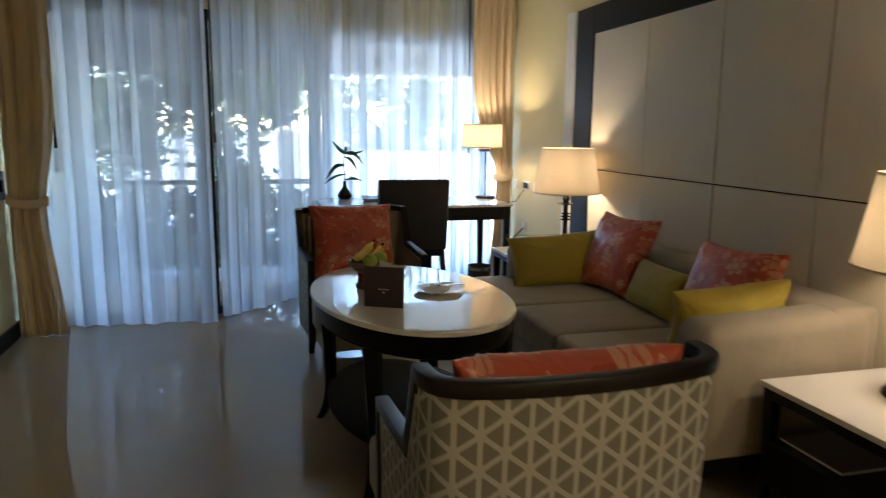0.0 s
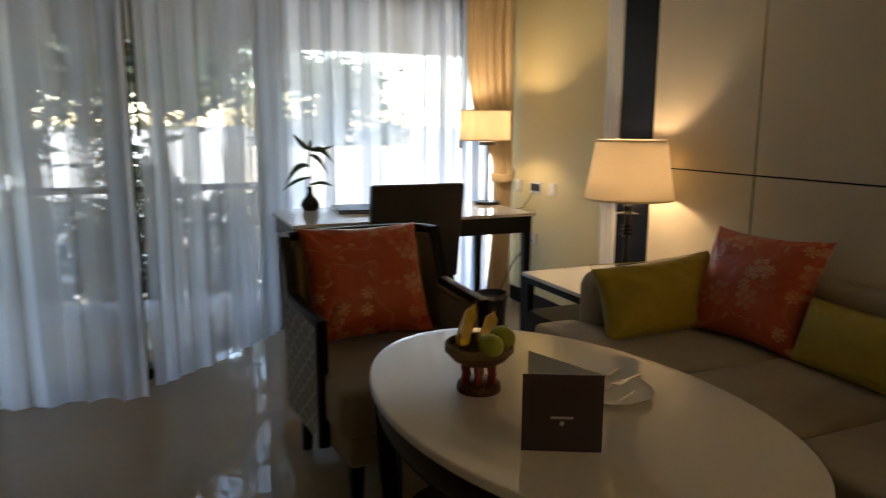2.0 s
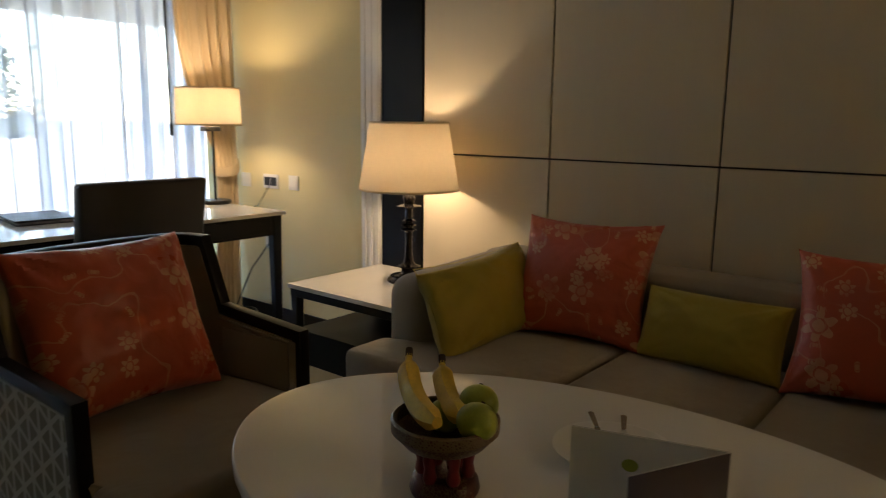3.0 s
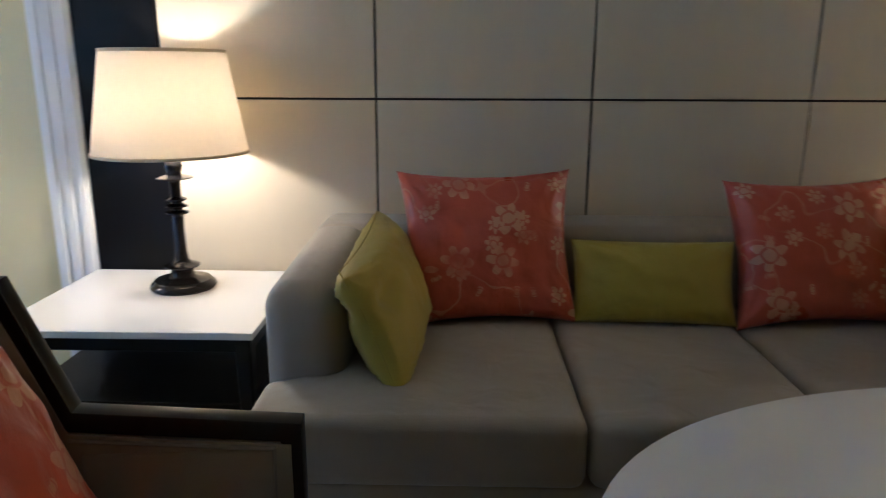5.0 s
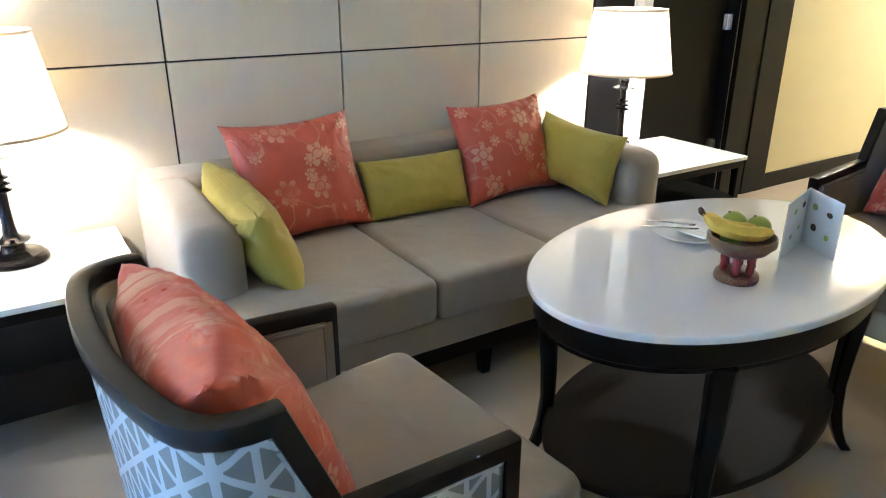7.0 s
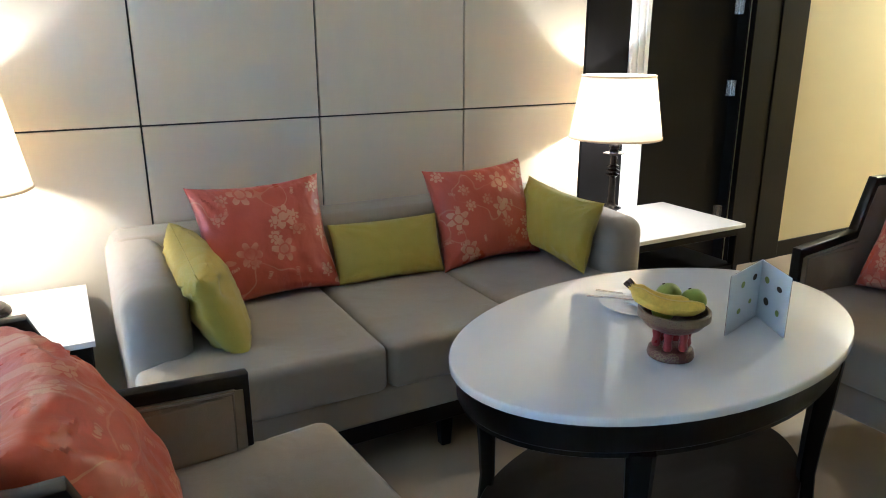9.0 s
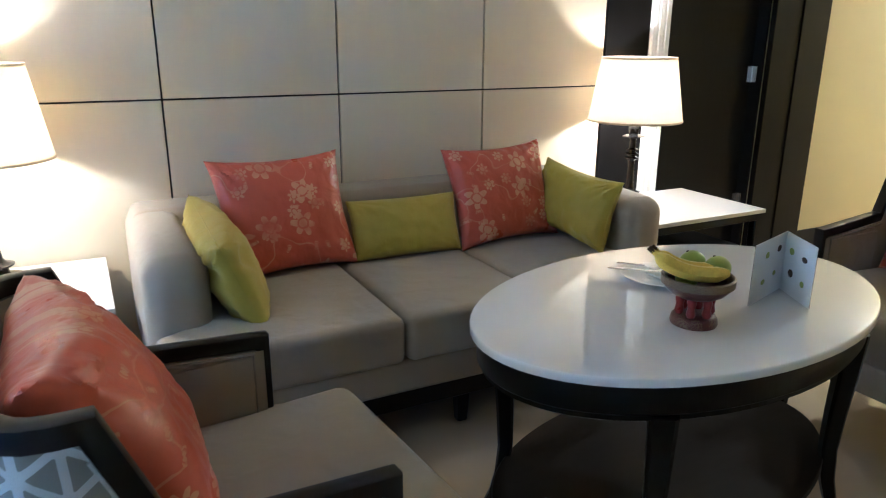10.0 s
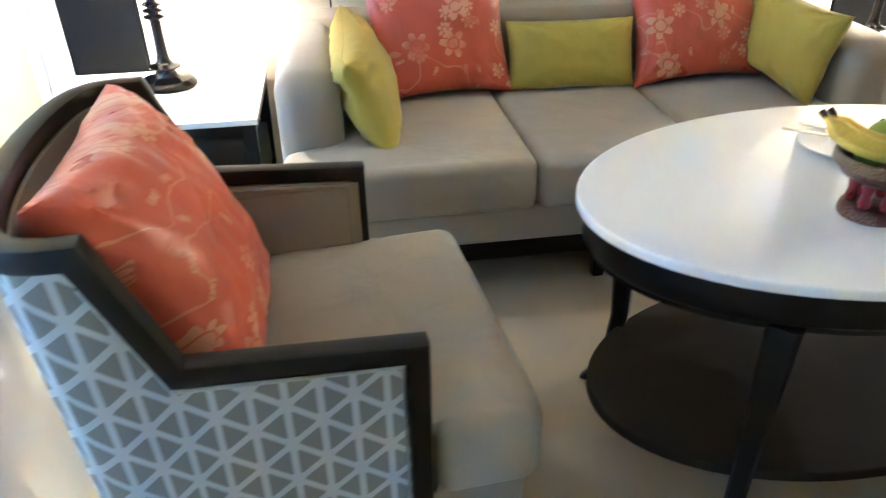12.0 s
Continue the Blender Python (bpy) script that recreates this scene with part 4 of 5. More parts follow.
part("tabletop", ellipse([(0.006, 0.6300), (0.0, 0.6340), (0.0, 0.6480), (0.0015, 0.6522), (0.004, 0.6538), (0.006, 0.6540), (0.03, 0.6540), (0.10, 0.6540)]), STONE, table, "glossy white stone oval top", True)
part("apron", ellipse([(0.036, 0.5360), (0.03, 0.5400), (0.03, 0.5520), (0.024, 0.5560), (0.02, 0.5610), (0.02, 0.6295)]), WENGE, table, "", True)
part("shelf", ellipse([(0.075, 0.122), (0.07, 0.126), (0.07, 0.146), (0.073, 0.1495), (0.076, 0.15), (0.12, 0.15)]), SHELF, table, "dark wooden oval lower shelf", True)
for sx, sy in ((1, 1), (1, -1), (-1, 1), (-1, -1)):
    dx, dy = math.cos(math.radians(48)) * sx, math.sin(math.radians(48)) * sy
    bx_, by_ = (RX - 0.055) * 0.76 * sx, (RY - 0.055) * 0.66 * sy
    path, ws = [], []
    for z, o_, w in ((0.549, 0.004, 0.064), (0.42, 0.0, 0.057), (0.3, -0.008, 0.050), (0.18, -0.012, 0.044), (0.08, -0.002, 0.040), (0.01, 0.016, 0.036), (-0.04, 0.038, 0.034), (FZ, 0.058, 0.036)):
        path.append((bx_ + dx * o_, by_ + dy * o_, z))
        ws.append(w)
    bm = bmesh.new()
    rings = []
    for p, w in zip(path, ws):
        u = Vector((dx, dy, 0)).normalized()
        v = Vector((-u.y, u.x, 0))
        c = w * 0.15
        h = w / 2
        rings.append([bm.verts.new(Vector(p) + u * q + v * r) for q, r in ((-h + c, -h), (h - c, -h), (h, -h + c), (h, h - c), (h - c, h), (-h + c, h), (-h, h - c), (-h, -h + c))])
    for r, q in zip(rings, rings[1:]):
        for j in range(8):
            bm.faces.new((r[j], r[(j + 1) % 8], q[(j + 1) % 8], q[j]))
    bm.faces.new(rings[0])
    bm.faces.new(rings[-1][::-1])
    part("leg", bm, WENGE, table, "", True)

# side tables --------------------------------------------------------------


def side_table(x0, x1, y0, y1, h, label):
    o = thing("side_table", ((x0 + x1) / 2, (y0 + y1) / 2, 0), label, "side table", "side tables beside the sofa")
    a, b = (x1 - x0) / 2, (y1 - y0) / 2
    part("tabletop", box((-a, -b, h - 0.022), (a, b, h), 0.003, 2), STONE, o, "white stone top")
    bm = box((-a + 0.01, -b + 0.01, h - 0.062), (-a + 0.035, b - 0.01, h - 0.0225), 0.002, 1)
    box((a - 0.035, -b + 0.01, h - 0.062), (a - 0.01, b - 0.01, h - 0.0225), 0.002, 1, into=bm)
    box((-a + 0.035, -b + 0.01, h - 0.062), (a - 0.035, -b + 0.035, h - 0.0225), 0.002, 1, into=bm)
    box((-a + 0.035, b - 0.035, h - 0.062), (a - 0.035, b - 0.01, h - 0.0225), 0.002, 1, into=bm)
    part("rail", bm, WENGE, o)
    for sx in (-1, 1):
        for sy in (-1, 1):
            part("leg", taper_leg(sx * (a - 0.034), sy * (b - 0.034), h - 0.023, 0.05, 0.03), WENGE, o)
    part("shelf_box", box((-a + 0.02, -b + 0.03, 0.065), (a - 0.02, b - 0.03, 0.235), 0.003, 1), WENGE, o)
    return o


side_table(2.33, 2.975, 4.035, 4.80, 0.462, "white-topped dark wood side table beside the sofa")
side_table(2.36, 2.975, 0.84, 1.745, 0.462, "long white-topped dark wood side table near the door")
mag = thing("magazine", (2.56, 1.55, 0.2355), "closed dark magazine with white page edges on the shelf", "magazine")
part("page_block", box((-0.13, -0.145, 0.001), (0.13, 0.145, 0.011)), PAPER, mag)
part("cover", box((-0.131, -0.146, 0.0112), (0.128, 0.146, 0.0125)), CARD, mag)


def table_lamp(x, y, z, label):
    o = thing("table_lamp", (x, y, z), label, "table lamp", "pair of table lamps")
    prof = [(0.0, 0.0), (0.105, 0.0), (0.108, 0.006), (0.104, 0.018), (0.098, 0.022), (0.092, 0.030), (0.05, 0.036), (0.040, 0.044), (0.036, 0.064), (0.040, 0.068), (0.058, 0.074), (0.059, 0.079), (0.034, 0.086), (0.024, 0.10),
            (0.020, 0.13), (0.018, 0.20), (0.019, 0.245), (0.026, 0.252), (0.038, 0.257), (0.038, 0.262), (0.020, 0.268), (0.020, 0.274), (0.036, 0.279), (0.036, 0.284), (0.020, 0.290), (0.020, 0.296), (0.034, 0.301), (0.034, 0.306),
            (0.018, 0.314), (0.018, 0.36), (0.022, 0.368), (0.060, 0.374), (0.061, 0.378), (0.024, 0.388), (0.026, 0.40), (0.030, 0.415), (0.024, 0.43), (0.012, 0.44), (0.012, 0.50), (0.0, 0.50)]
    part("base", lathe(prof, 40), BRONZE, o, "turned black lamp base", True)
    shade = part("shade", lathe([(0.243, 0.456), (0.189, 0.781), (0.1875, 0.781), (0.2415, 0.456)], 64, closed=True), SHADE, o, "cream linen drum shade, lit from within", True)
    for r, zz in ((0.2435, 0.460), (0.1895, 0.777)):
        ring = [(r * math.cos(2 * math.pi * i / 64), r * math.sin(2 * math.pi * i / 64), zz) for i in range(64)]
        part("trim", sweep(ring, soft_rect(0.003, 0.010, 0.001), closed=True), DRAPE, shade)
    bm = bmesh.new()
    for a in range(3):
        an = a * 2.0944
        sweep([(0.008 * math.cos(an), 0.008 * math.sin(an), 0.750), (0.187 * math.cos(an), 0.187 * math.sin(an), 0.760)], circle_section(0.0025, 6), into=bm)
    lathe([(0.0, 0.735), (0.01, 0.735), (0.01, 0.755), (0.0, 0.757)], 10, into=bm)
    part("spider", bm, BRONZE, o)
    return o


table_lamp(*LAMP_1, 0.462, "lit table lamp with turned black base and cream shade")
table_lamp(*LAMP_2, 0.462, "lit table lamp with turned black base and cream shade")

# things on the oval table -------------------------------------------------
bowl = thing("fruit_bowl", (1.045, 2.762, TZ), "carved red and gold lacquer pedestal fruit bowl", "bowl")
part("foot", lathe([(0.0, 0.0), (0.056, 0.0), (0.058, 0.006), (0.055, 0.020), (0.048, 0.026), (0.0, 0.028)], 32), REDGOLD, bowl, "", True)
for i in range(6):
    a = i * math.pi / 3
    part("pillar", lathe([(0.009, 0.026), (0.012, 0.034), (0.009, 0.05), (0.012, 0.066), (0.010, 0.074)], 10, (0.038 * math.cos(a), 0.038 * math.sin(a), 0)), RED, bowl, "", True)
part("dish", lathe([(0.0, 0.072), (0.045, 0.072), (0.068, 0.084), (0.08, 0.098), (0.084, 0.106), (0.078, 0.106), (0.06, 0.09), (0.0, 0.082)], 40), REDGOLD, bowl, "", True)
part("rim", lathe([(0.083, 0.104), (0.088, 0.106), (0.088, 0.124), (0.084, 0.127), (0.079, 0.124), (0.079, 0.106)], 40, closed=True), GILDED, bowl, "gilded carved rim", True)


def banana(p0, p1, p2, r, label):
    bm = bmesh.new()
    n = 16
    pts = []
    for i in range(n + 1):
        t = i / n
        pts.append(Vector(p0) * (1 - t) ** 2 + Vector(p1) * 2 * t * (1 - t) + Vector(p2) * t * t)
    bm = sweep(pts, circle_section(1.0, 10))
    bm.verts.ensure_lookup_table()
    for i in range(n + 1):
        t = i / n
        k = r * (0.30 + 0.70 * min(1, t / 0.18, (1 - t) / 0.14 + 0.25)) if t > 0.1 else r * 0.33
        for j in range(10):
            v = bm.verts[i * 10 + j]
            v.co = pts[i] + (v.co - pts[i]).normalized() * k * (1.0 + (0.07 if j % 2 else 0.0))
    o = part("banana", bm, BANANA, None, "", True)
    tagged(o, label, "banana", "fruit in the bowl")
    d = (pts[1] - pts[0]).normalized()
    part("stem_end", sweep([pts[0] - d * 0.012, pts[0] + d * 0.004], circle_section(r * 0.36, 7)), BROWN, o)
    return o


banana((1.087, 2.879, 0.846), (1.03, 2.834, 0.782), (0.985, 2.729, 0.798), 0.0185, "ripe yellow banana lying across the bowl")
banana((1.123, 2.834, 0.834), (1.085, 2.799, 0.782), (1.035, 2.722, 0.792), 0.0175, "ripe yellow banana lying across the bowl")
for x, y, z, r in ((1.095, 2.734, 0.792, 0.034), (1.045, 2.699, 0.788, 0.033), (1.065, 2.779, 0.769, 0.029)):
    bm = lathe([(0.0, -r * 0.92)] + [(r * math.sin(math.pi * i / 14), -r * 0.95 * math.cos(math.pi * i / 14)) for i in range(1, 14)] + [(0.0, r * 0.9)], 22)
    for v in bm.verts:
        v.co *= 1 + 0.05 * noise.noise(v.co * 30 + Vector((x, y, z)) * 40)
    o = part("green_fruit", bm, GREENFRUIT, None, "", True)
    o.matrix_basis = pose(x, y, z, 24, 15, x * 400)
    tagged(o, "round green citrus fruit in the bowl", "fruit", "fruit in the bowl")
    part("stem_end", lathe([(0.0, 0.0), (0.004, 0.0), (0.003, 0.003), (0.0, 0.003)], 8, (0, 0, r * 0.9)), BROWN, o)

plate = thing("plate", (1.335, 2.605, TZ), "white porcelain side plate with napkin and cutlery", "plate")
part("dish", lathe([(0.0, 0.0), (0.062, 0.0), (0.068, 0.003), (0.108, 0.016), (0.110, 0.018), (0.107, 0.0185), (0.068, 0.007), (0.0, 0.005)], 56), CERAMIC, plate, "", True)
nap = prism(((-0.05, -0.055), (0.05, -0.045), (0.042, 0.052), (-0.045, 0.04)), 0.0, 0.006, 0.002, 1)
o = part("napkin", nap, PAPER)
o.matrix_basis = pose(1.318, 2.59, TZ + 0.0135, 5, -6, 15)
tagged(o, "folded white paper napkin lying on the plate", "napkin")
part("printed_line", box((-0.025, -0.002, 0.0062), (0.03, 0.002, 0.0068)), SILVER_INK, o)


def cutlery(name, x, y, z, rz, tines, label):
    o = thing(name, (x, y, z), label, name, "cutlery on the plate", rz)
    o.rotation_euler[1] = radians(-5)
    part("grip", prism(((-0.085, -0.006), (-0.09, 0.0), (-0.085, 0.006), (0.0, 0.004), (0.0, -0.004)), 0.0, 0.0035, 0.001, 1), STEEL, o)
    if tines:
        bm = prism(((0.0, -0.004), (0.02, -0.010), (0.035, -0.010), (0.035, 0.010), (0.02, 0.010), (0.0, 0.004)), 0.0, 0.002)
        for k in range(4):
            yy = -0.0085 + k * 0.0057
            box((0.035, yy - 0.0013, 0), (0.065, yy + 0.0013, 0.002), into=bm)
        part("head", bm, STEEL, o)
    else:
        part("blade", prism(((0.0, -0.005), (0.07, -0.009), (0.088, -0.002), (0.085, 0.004), (0.0, 0.005)), 0.0008, 0.0022), STEEL, o)


cutlery("knife", 1.368, 2.655, TZ + 0.026, 215, False, "steel fruit knife resting across the plate")
cutlery("fork", 1.388, 2.61, TZ + 0.026, 205, True, "steel fruit fork resting across the plate")

# folded menu card standing open
menu = thing("menu_card", (1.124, 2.345, TZ), "standing folded menu card, dark plum outside, white fruit pictures inside", "menu card")
S, PB, PA = Vector((0, 0, 0)), Vector((-0.148, 0.075, 0)), Vector((-0.062, 0.20, 0))
for name, e, nsign in (("front_page", PB, 1), ("back_page", PA, -1)):
    d = e.normalized()
    nn = Vector((-d.y, d.x, 0)) * nsign
    L = e.length
    m = Matrix((d, Vector((0, 0, 1)), d.cross(Vector((0, 0, 1))))).transposed().to_4x4()
    side_out = 1 if nsign > 0 else -1
    pg = part(name, box((0, 0, -0.0008), (L, 0.168, 0.0008)), PAPER, menu)
    pg.matrix_basis = m
    zc = (-0.0018, -0.0012) if nsign > 0 else (0.0012, 0.0018)
    zi = (0.0010, 0.0016) if nsign > 0 else (-0.0016, -0.0010)
    cv = part("cover", box((0, 0, zc[0]), (L, 0.168, zc[1])), CARD, pg, "plain dark plum cover")
    if nsign > 0:
        part("printed_line", box((L * 0.36, 0.072, zc[0] - 0.0006), (L * 0.64, 0.077, zc[0])), SILVER_INK, pg)
        part("printed_crest", lathe([(0.0, 0), (0.005, 0), (0.005, 0.0006), (0.0, 0.0006)], 12, (L * 0.5, 0.062, zc[0] - 0.0006)), SILVER_INK, pg)
    rnd = random.Random(5 if nsign > 0 else 6)
    for u, v in ((0.25, 0.72), (0.68, 0.70), (0.3, 0.36), (0.70, 0.30)) if nsign > 0 else ((0.22, 0.76), (0.3, 0.36), (0.65, 0.30), (0.6, 0.74)):
        r = 0.0075 + 0.003 * rnd.random()
        k = part("fruit_picture", lathe([(0.0, zi[0]), (r, zi[0]), (r, zi[1]), (0.0, zi[1])], 14, (L * u, 0.168 * v, 0), sx=1.0 + 0.5 * rnd.random(), sy=0.8 + 0.3 * rnd.random()), BROWN if rnd.random() < 0.5 else GREENFRUIT, pg, "small printed picture of fruit")

# writing desk -----------------------------------------------------------------
DX0, DX1, DY0, DY1 = 1.065, 2.66, 5.215, 6.03
desk = thing("writing_desk", ((DX0 + DX1) / 2, (DY0 + DY1) / 2, 0), "dark wood writing desk with pale stone top by the window", "desk")
a, b = (DX1 - DX0) / 2, (DY1 - DY0) / 2
part("desktop", box((-a, -b, 0.73), (a, b, 0.75), 0.003, 2), STONE, desk, "pale polished stone desktop")
bm = box((-a + 0.02, -b + 0.02, 0.62), (a - 0.02, -b + 0.045, 0.7295), 0.003, 1)
box((-a + 0.02, b - 0.045, 0.62), (a - 0.02, b - 0.02, 0.7295), 0.003, 1, into=bm)
box((-a + 0.02, -b + 0.045, 0.62), (-a + 0.045, b - 0.045, 0.7295), 0.003, 1, into=bm)
box((a - 0.045, -b + 0.045, 0.62), (a - 0.02, b - 0.045, 0.7295), 0.003, 1, into=bm)
part("apron", bm, WENGE, desk)
for k in (-1, 0, 1):
    dr = part("drawer_front", box((k * 0.48 - 0.225, -b + 0.012, 0.635), (k * 0.48 + 0.225, -b + 0.0198, 0.72), 0.002, 1), WENGE, desk)
for sx in (-1, 1):
    for sy in (-1, 1):
        part("leg", taper_leg(sx * (a - 0.045), sy * (b - 0.045), 0.729, 0.06, 0.04), WENGE, desk)

chair = thing("desk_chair", (1.77, 5.33, 0), "high-backed black leather desk chair facing the desk", "chair", rz=-1.5)
bm = box((-0.285, -0.225, 0.40), (0.285, -0.155, 0.98), 0.018, 3)
for v in bm.verts:
    v.co.y -= 0.10 * max(0, v.co.z - 0.42) / 0.55
part("backrest", bm, LEATHER, chair, "", True)
part("seat", box((-0.275, -0.20, 0.40), (0.275, 0.26, 0.49), 0.03, 4), LEATHER, chair, "", True)
part("seat_rail", box((-0.26, -0.22, 0.35), (0.26, 0.24, 0.41), 0.004, 1), WENGE, chair)
for x, y, l in ((-0.245, -0.185, (-0.02, -0.16)), (0.245, -0.185, (0.02, -0.16)), (-0.235, 0.21, (0, 0.02)), (0.235, 0.21, (0, 0.02))):
    part("leg", taper_leg(x, y, 0.40, 0.045, 0.03, lean=l), WENGE, chair)

vase = thing("bamboo_vase", (1.32, 5.90, 0.75), "small dark vase holding a lucky bamboo sprig", "vase")
part("vase_body", lathe([(0.0, 0.0), (0.045, 0.0), (0.062, 0.018), (0.066, 0.04), (0.052, 0.068), (0.026, 0.098), (0.016, 0.125), (0.015, 0.150), (0.019, 0.158), (0.012, 0.158), (0.010, 0.12), (0.0, 0.11)], 28), BRONZE, vase, "", True)
part("stem", sweep([(0, 0, 0.11), (0.004, 0, 0.22), (-0.006, 0, 0.30), (0.006, 0.0, 0.385), (0.015, 0, 0.41)], circle_section(0.006, 8)), LEAF, vase, "", True)


def blade(p0, p1, sag, width, parent):
    bm = bmesh.new()
    n = 8
    p0, p1 = Vector(p0), Vector(p1)
    d = (p1 - p0).normalized()
    s = d.cross(Vector((0, 1, 0.3))).normalized()
    cols = []
    for i in range(n + 1):
        t = i / n
        c = p0.lerp(p1, t) + Vector((0, 0, sag * math.sin(math.pi * t)))
        w = 1.35 * width * (math.sin(math.pi * min(1, t * 0.93 + 0.07)) ** 0.8) * (1 - 0.25 * t) + 0.0006
        f = Vector((0, 1, 0)) * w * 0.35
        cols.append([bm.verts.new(c - s * w + f), bm.verts.new(c), bm.verts.new(c + s * w + f)])
    for u, v in zip(cols, cols[1:]):
        for j in range(2):
            bm.faces.new((u[j], v[j], v[j + 1], u[j + 1]))
    part("leaf", bm, LEAF, parent, "", True).modifiers.new("thickness", "SOLIDIFY").thickness = 0.0008


for p0, p1, sag, w in (((0.012, 0, 0.40), (-0.10, 0.02, 0.51), -0.012, 0.014), ((0.004, 0, 0.30), (-0.17, -0.02, 0.17), 0.05, 0.016), ((0.0, 0, 0.22), (-0.18, 0.03, 0.13), 0.02, 0.010),
                       ((0.015, 0, 0.40), (0.18, 0.03, 0.43), -0.012, 0.011), ((0.015, 0, 0.41), (0.16, -0.03, 0.31), 0.04, 0.014), ((0.01, 0, 0.37), (0.115, -0.04, 0.24), 0.035, 0.012), ((0.004, 0, 0.17), (0.16, 0.0, 0.155), 0.02, 0.010), ((0.012, 0, 0.40), (0.02, 0.03, 0.47), 0.0, 0.010)):
    blade(p0, p1, sag, w, vase)

folder = thing("desk_folder", (1.59, 5.77, 0.75), "dark leather guest folder lying on the desk", "folder", rz=-6)
part("cover", box((-0.13, -0.17, 0.0), (0.13, 0.17, 0.004), 0.0015, 1), LEATHER, folder)
part("page_block", box((-0.122, -0.162, 0.0042), (0.122, 0.162, 0.015)), PAPER, folder)
part("top_cover", box((-0.132, -0.172, 0.0152), (0.132, 0.172, 0.024), 0.002, 1), LEATHER, folder)

lamp = thing("desk_lamp", (*DESK_LAMP, 0.75), "lit desk lamp with slim dark stem and cream drum shade", "desk lamp")
part("base", lathe([(0.0, 0.0), (0.085, 0.0), (0.088, 0.004), (0.088, 0.016), (0.083, 0.021), (0.0, 0.022)], 36, sx=1.05), BLACK, lamp, "", True)
part("stem", sweep([(0.0, 0, 0.02), (0.0, 0, 0.44)], circle_section(0.008, 10)), BLACK, lamp, "", True)
part("bracket", box((-0.075, -0.06, 0.425), (0.02, 0.012, 0.452), 0.004, 2), BLACK, lamp)
dshade = part("shade", lathe([(0.182, 0.460), (0.176, 0.671), (0.1745, 0.671), (0.1805, 0.460)], 56, at=(-0.055, -0.05, 0), closed=True), SHADE, lamp, "cream linen drum shade, lit from within", True)
for r, zz in ((0.1825, 0.464), (0.1767, 0.667)):
    ring = [(r * math.cos(2 * math.pi * i / 48) - 0.055, r * math.sin(2 * math.pi * i / 48) - 0.05, zz) for i in range(48)]
    part("trim", sweep(ring, soft_rect(0.003, 0.009, 0.001), closed=True), DRAPE, dshade)

bin_ = thing("waste_bin", (2.40, 5.32, FZ), "round black waste bin with a steel band under the desk", "bin")
part("body", lathe([(0.0, 0.0), (0.085, 0.0), (0.102, 0.285), (0.098, 0.285), (0.082, 0.006), (0.0, 0.006)], 36), LEATHER, bin_, "", True)
part("band", lathe([(0.1005, 0.250), (0.1035, 0.251), (0.1045, 0.277), (0.1015, 0.278)], 36, closed=True), STEEL, bin_, "bright steel band", True)

# sockets and switches ---------------------------------------------------------


def wall_plate(y, z, w, h, keys, label):
    o = thing("wall_socket", (XE, y, z), label, "wall socket", "wall sockets by the desk")
    bm = box((-0.010, -w / 2, -h / 2), (-0.0002, w / 2, h / 2), 0.003, 2)
    part("plate", bm, PLASTIC, o, "", True)
    for k in range(keys):
        yy = (k - (keys - 1) / 2) * (w - 0.02) / keys
        part("key", box((-0.0125, yy - (w - 0.03) / keys / 2, -h * 0.3), (-0.0102, yy + (w - 0.03) / keys / 2, h * 0.3), 0.001, 1), BLACK if keys == 2 else PLASTIC, o)


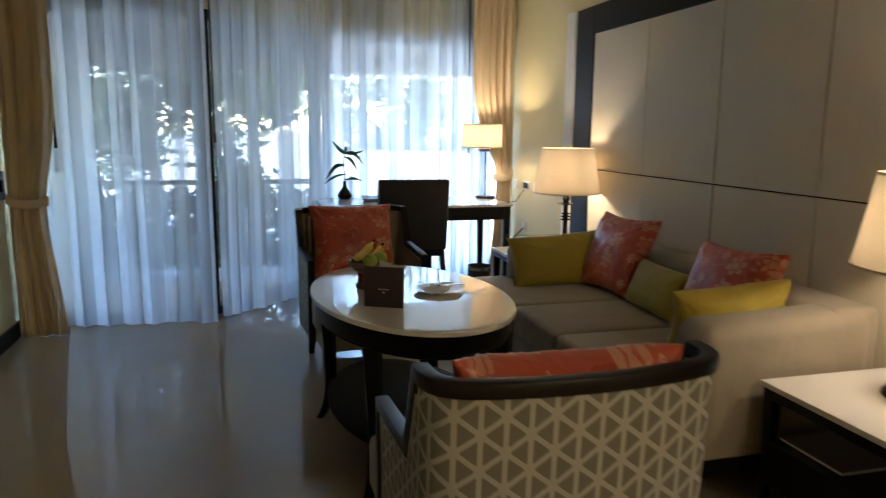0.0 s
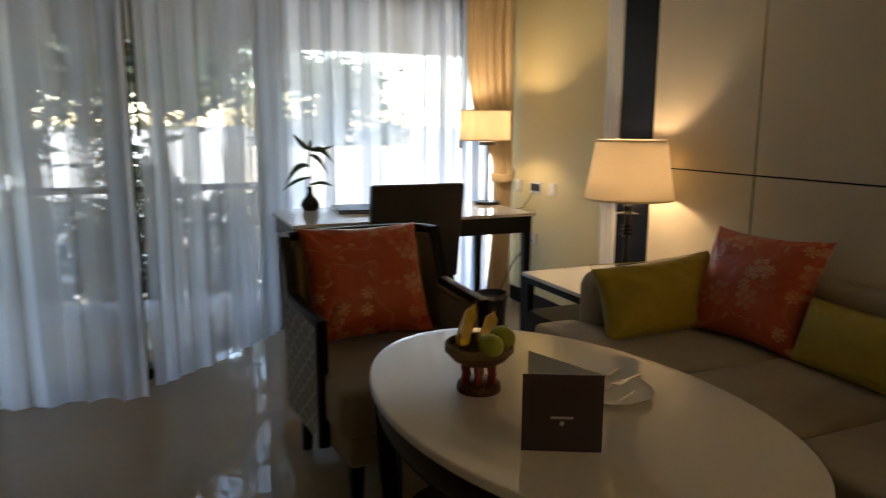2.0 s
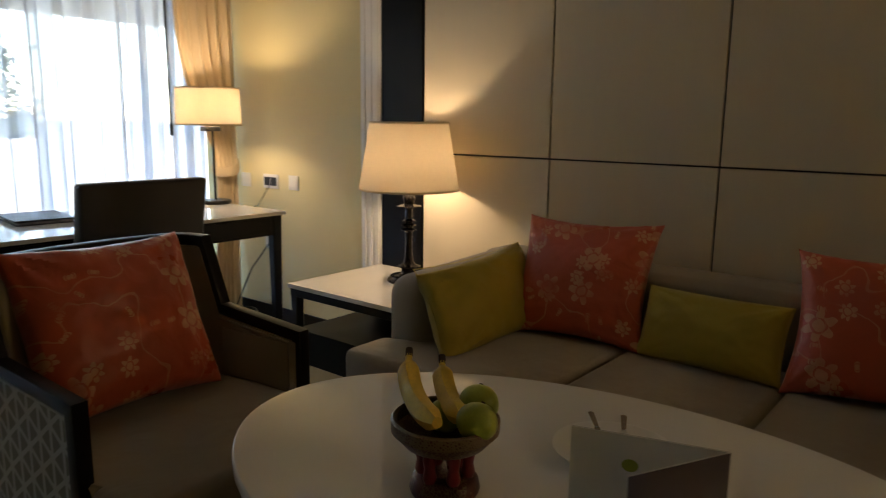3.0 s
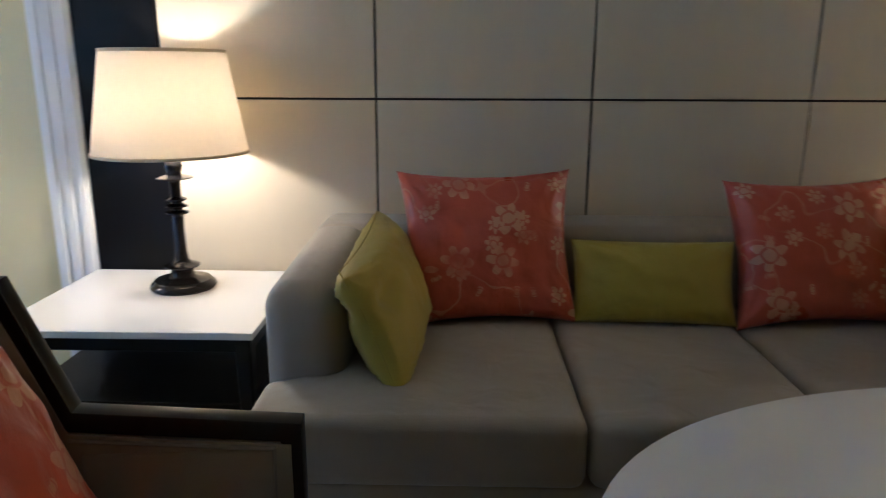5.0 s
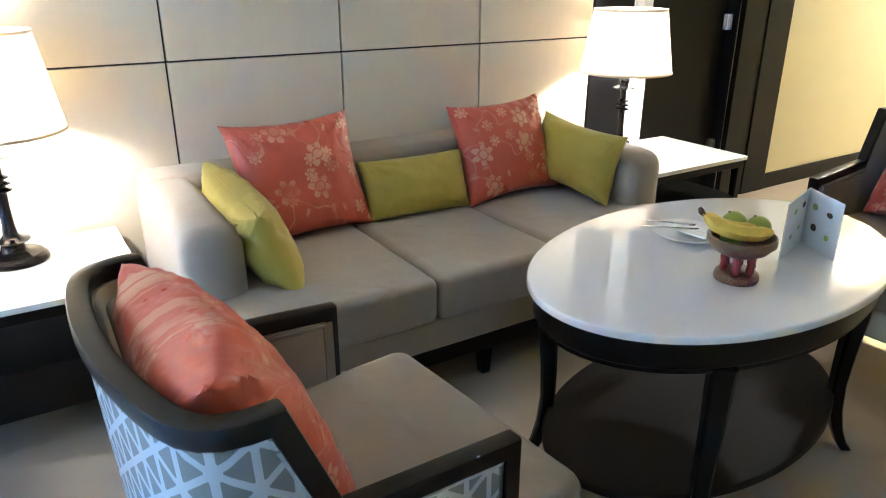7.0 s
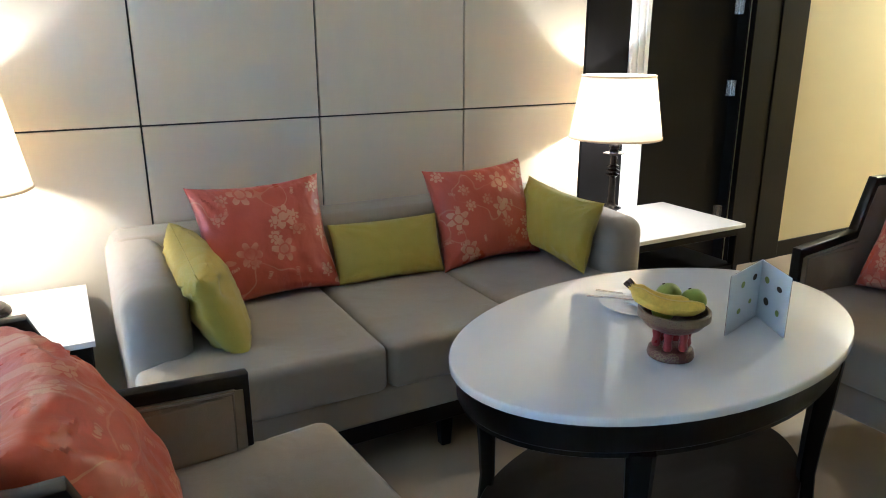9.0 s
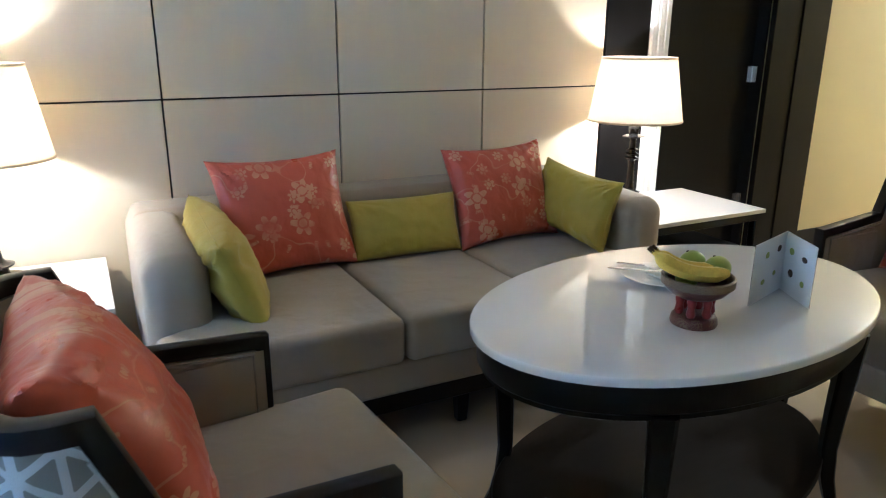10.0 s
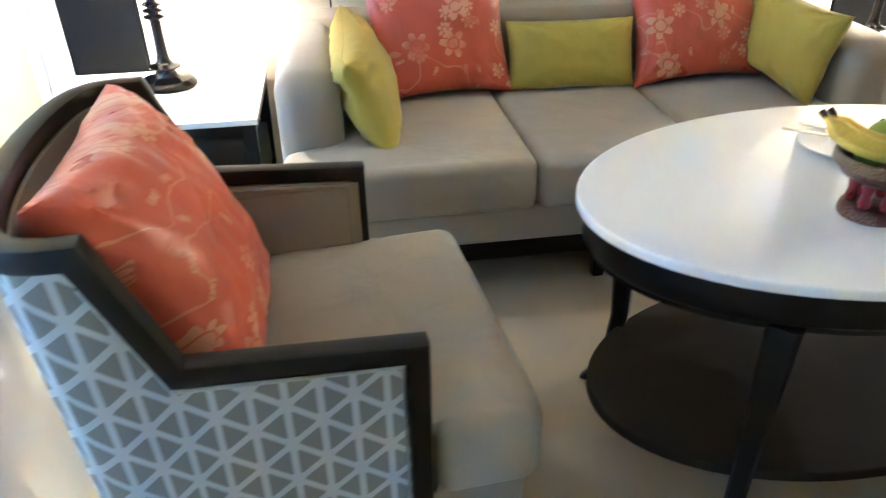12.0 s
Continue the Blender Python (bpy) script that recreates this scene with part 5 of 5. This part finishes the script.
wall_plate(6.045, 0.857, 0.09, 0.09, 1, "white square light switch on the yellow wall")
wall_plate(5.784, 0.86, 0.15, 0.09, 2, "white double data socket on the yellow wall")
wall_plate(5.559, 0.863, 0.09, 0.09, 1, "white square light switch on the yellow wall")
wall_plate(5.812, 0.47, 0.09, 0.09, 1, "white power socket low on the yellow wall")
bm = sweep([(2.985, 5.784, 0.84), (2.90, 5.80, 0.71), (2.80, 5.81, 0.70), (2.662, 5.81, 0.754), (2.64, 5.81, 0.756)], circle_section(0.003, 6))
tagged(part("lamp_cable", bm, BLACK, None, "", True), "thin black cable from the socket to the lamp", "cable")
bm = sweep([(2.985, 5.812, 0.455), (2.9, 5.80, 0.38), (2.84, 5.80, 0.32), (2.76, 5.76, 0.24), (2.72, 5.80, 0.1), (2.66, 5.78, FZ + 0.006)], circle_section(0.005, 6))
tagged(part("power_cable", bm, BLACK, None, "", True), "black power cable hanging under the desk", "cable")

# television and its shelf ------------------------------------------------------
shelf = thing("tv_shelf", (TVX, 2.4, 1.0), "dark wood wall shelf with an open niche under the television", "shelf")
y0, y1 = -1.2, 1.26
part("top_board", box((0.0, y0, 0.10), (0.19, y1, 0.145), 0.003, 1), WENGE, shelf)
part("bottom_board", box((0.0, y0, 0.0), (0.19, y1, 0.04), 0.003, 1), WENGE, shelf)
part("back_board", box((0.0, y0, 0.04), (0.02, y1, 0.10)), WENGE, shelf)
part("end_board", box((0.02, y1 - 0.03, 0.04), (0.188, y1, 0.10)), WENGE, shelf)
tv = thing("television", (TVX, 2.81, 1.69), "large flat black television on the cream wall", "television")
part("housing", box((0.004, -0.76, -0.46), (0.05, 0.76, 0.46), 0.006, 2), BLACK, tv)
part("screen", box((0.0505, -0.735, -0.425), (0.053, 0.735, 0.435)), SCREEN, tv, "glossy dark screen")
part("speaker_bar", box((0.05, -0.76, -0.46), (0.058, 0.76, -0.43), 0.003, 1), BLACK, tv)

# made-up fixture that carries the added glow, out of view
added_ceil_lamp = thing("added_ceiling_light", (2.55, -2.5, CEILING), "added round ceiling light, out of view, that brightens the yellow wall", "ceiling light")
part("rim", lathe([(0.165, -0.045), (0.185, -0.045), (0.19, -0.002), (0.165, -0.002)], 40, closed=True), WHITE, added_ceil_lamp, "", True)
part("diffuser", lathe([(0.0, -0.03), (0.164, -0.03), (0.164, -0.02), (0.0, -0.02)], 40), BULB, added_ceil_lamp, "glowing white diffuser of the added light", True)

# from the plan to metres
for ob in list(scene.objects):
    if ob.parent is None and ob.type in ("MESH", "EMPTY"):
        ob.matrix_basis = PLAN @ ob.matrix_basis
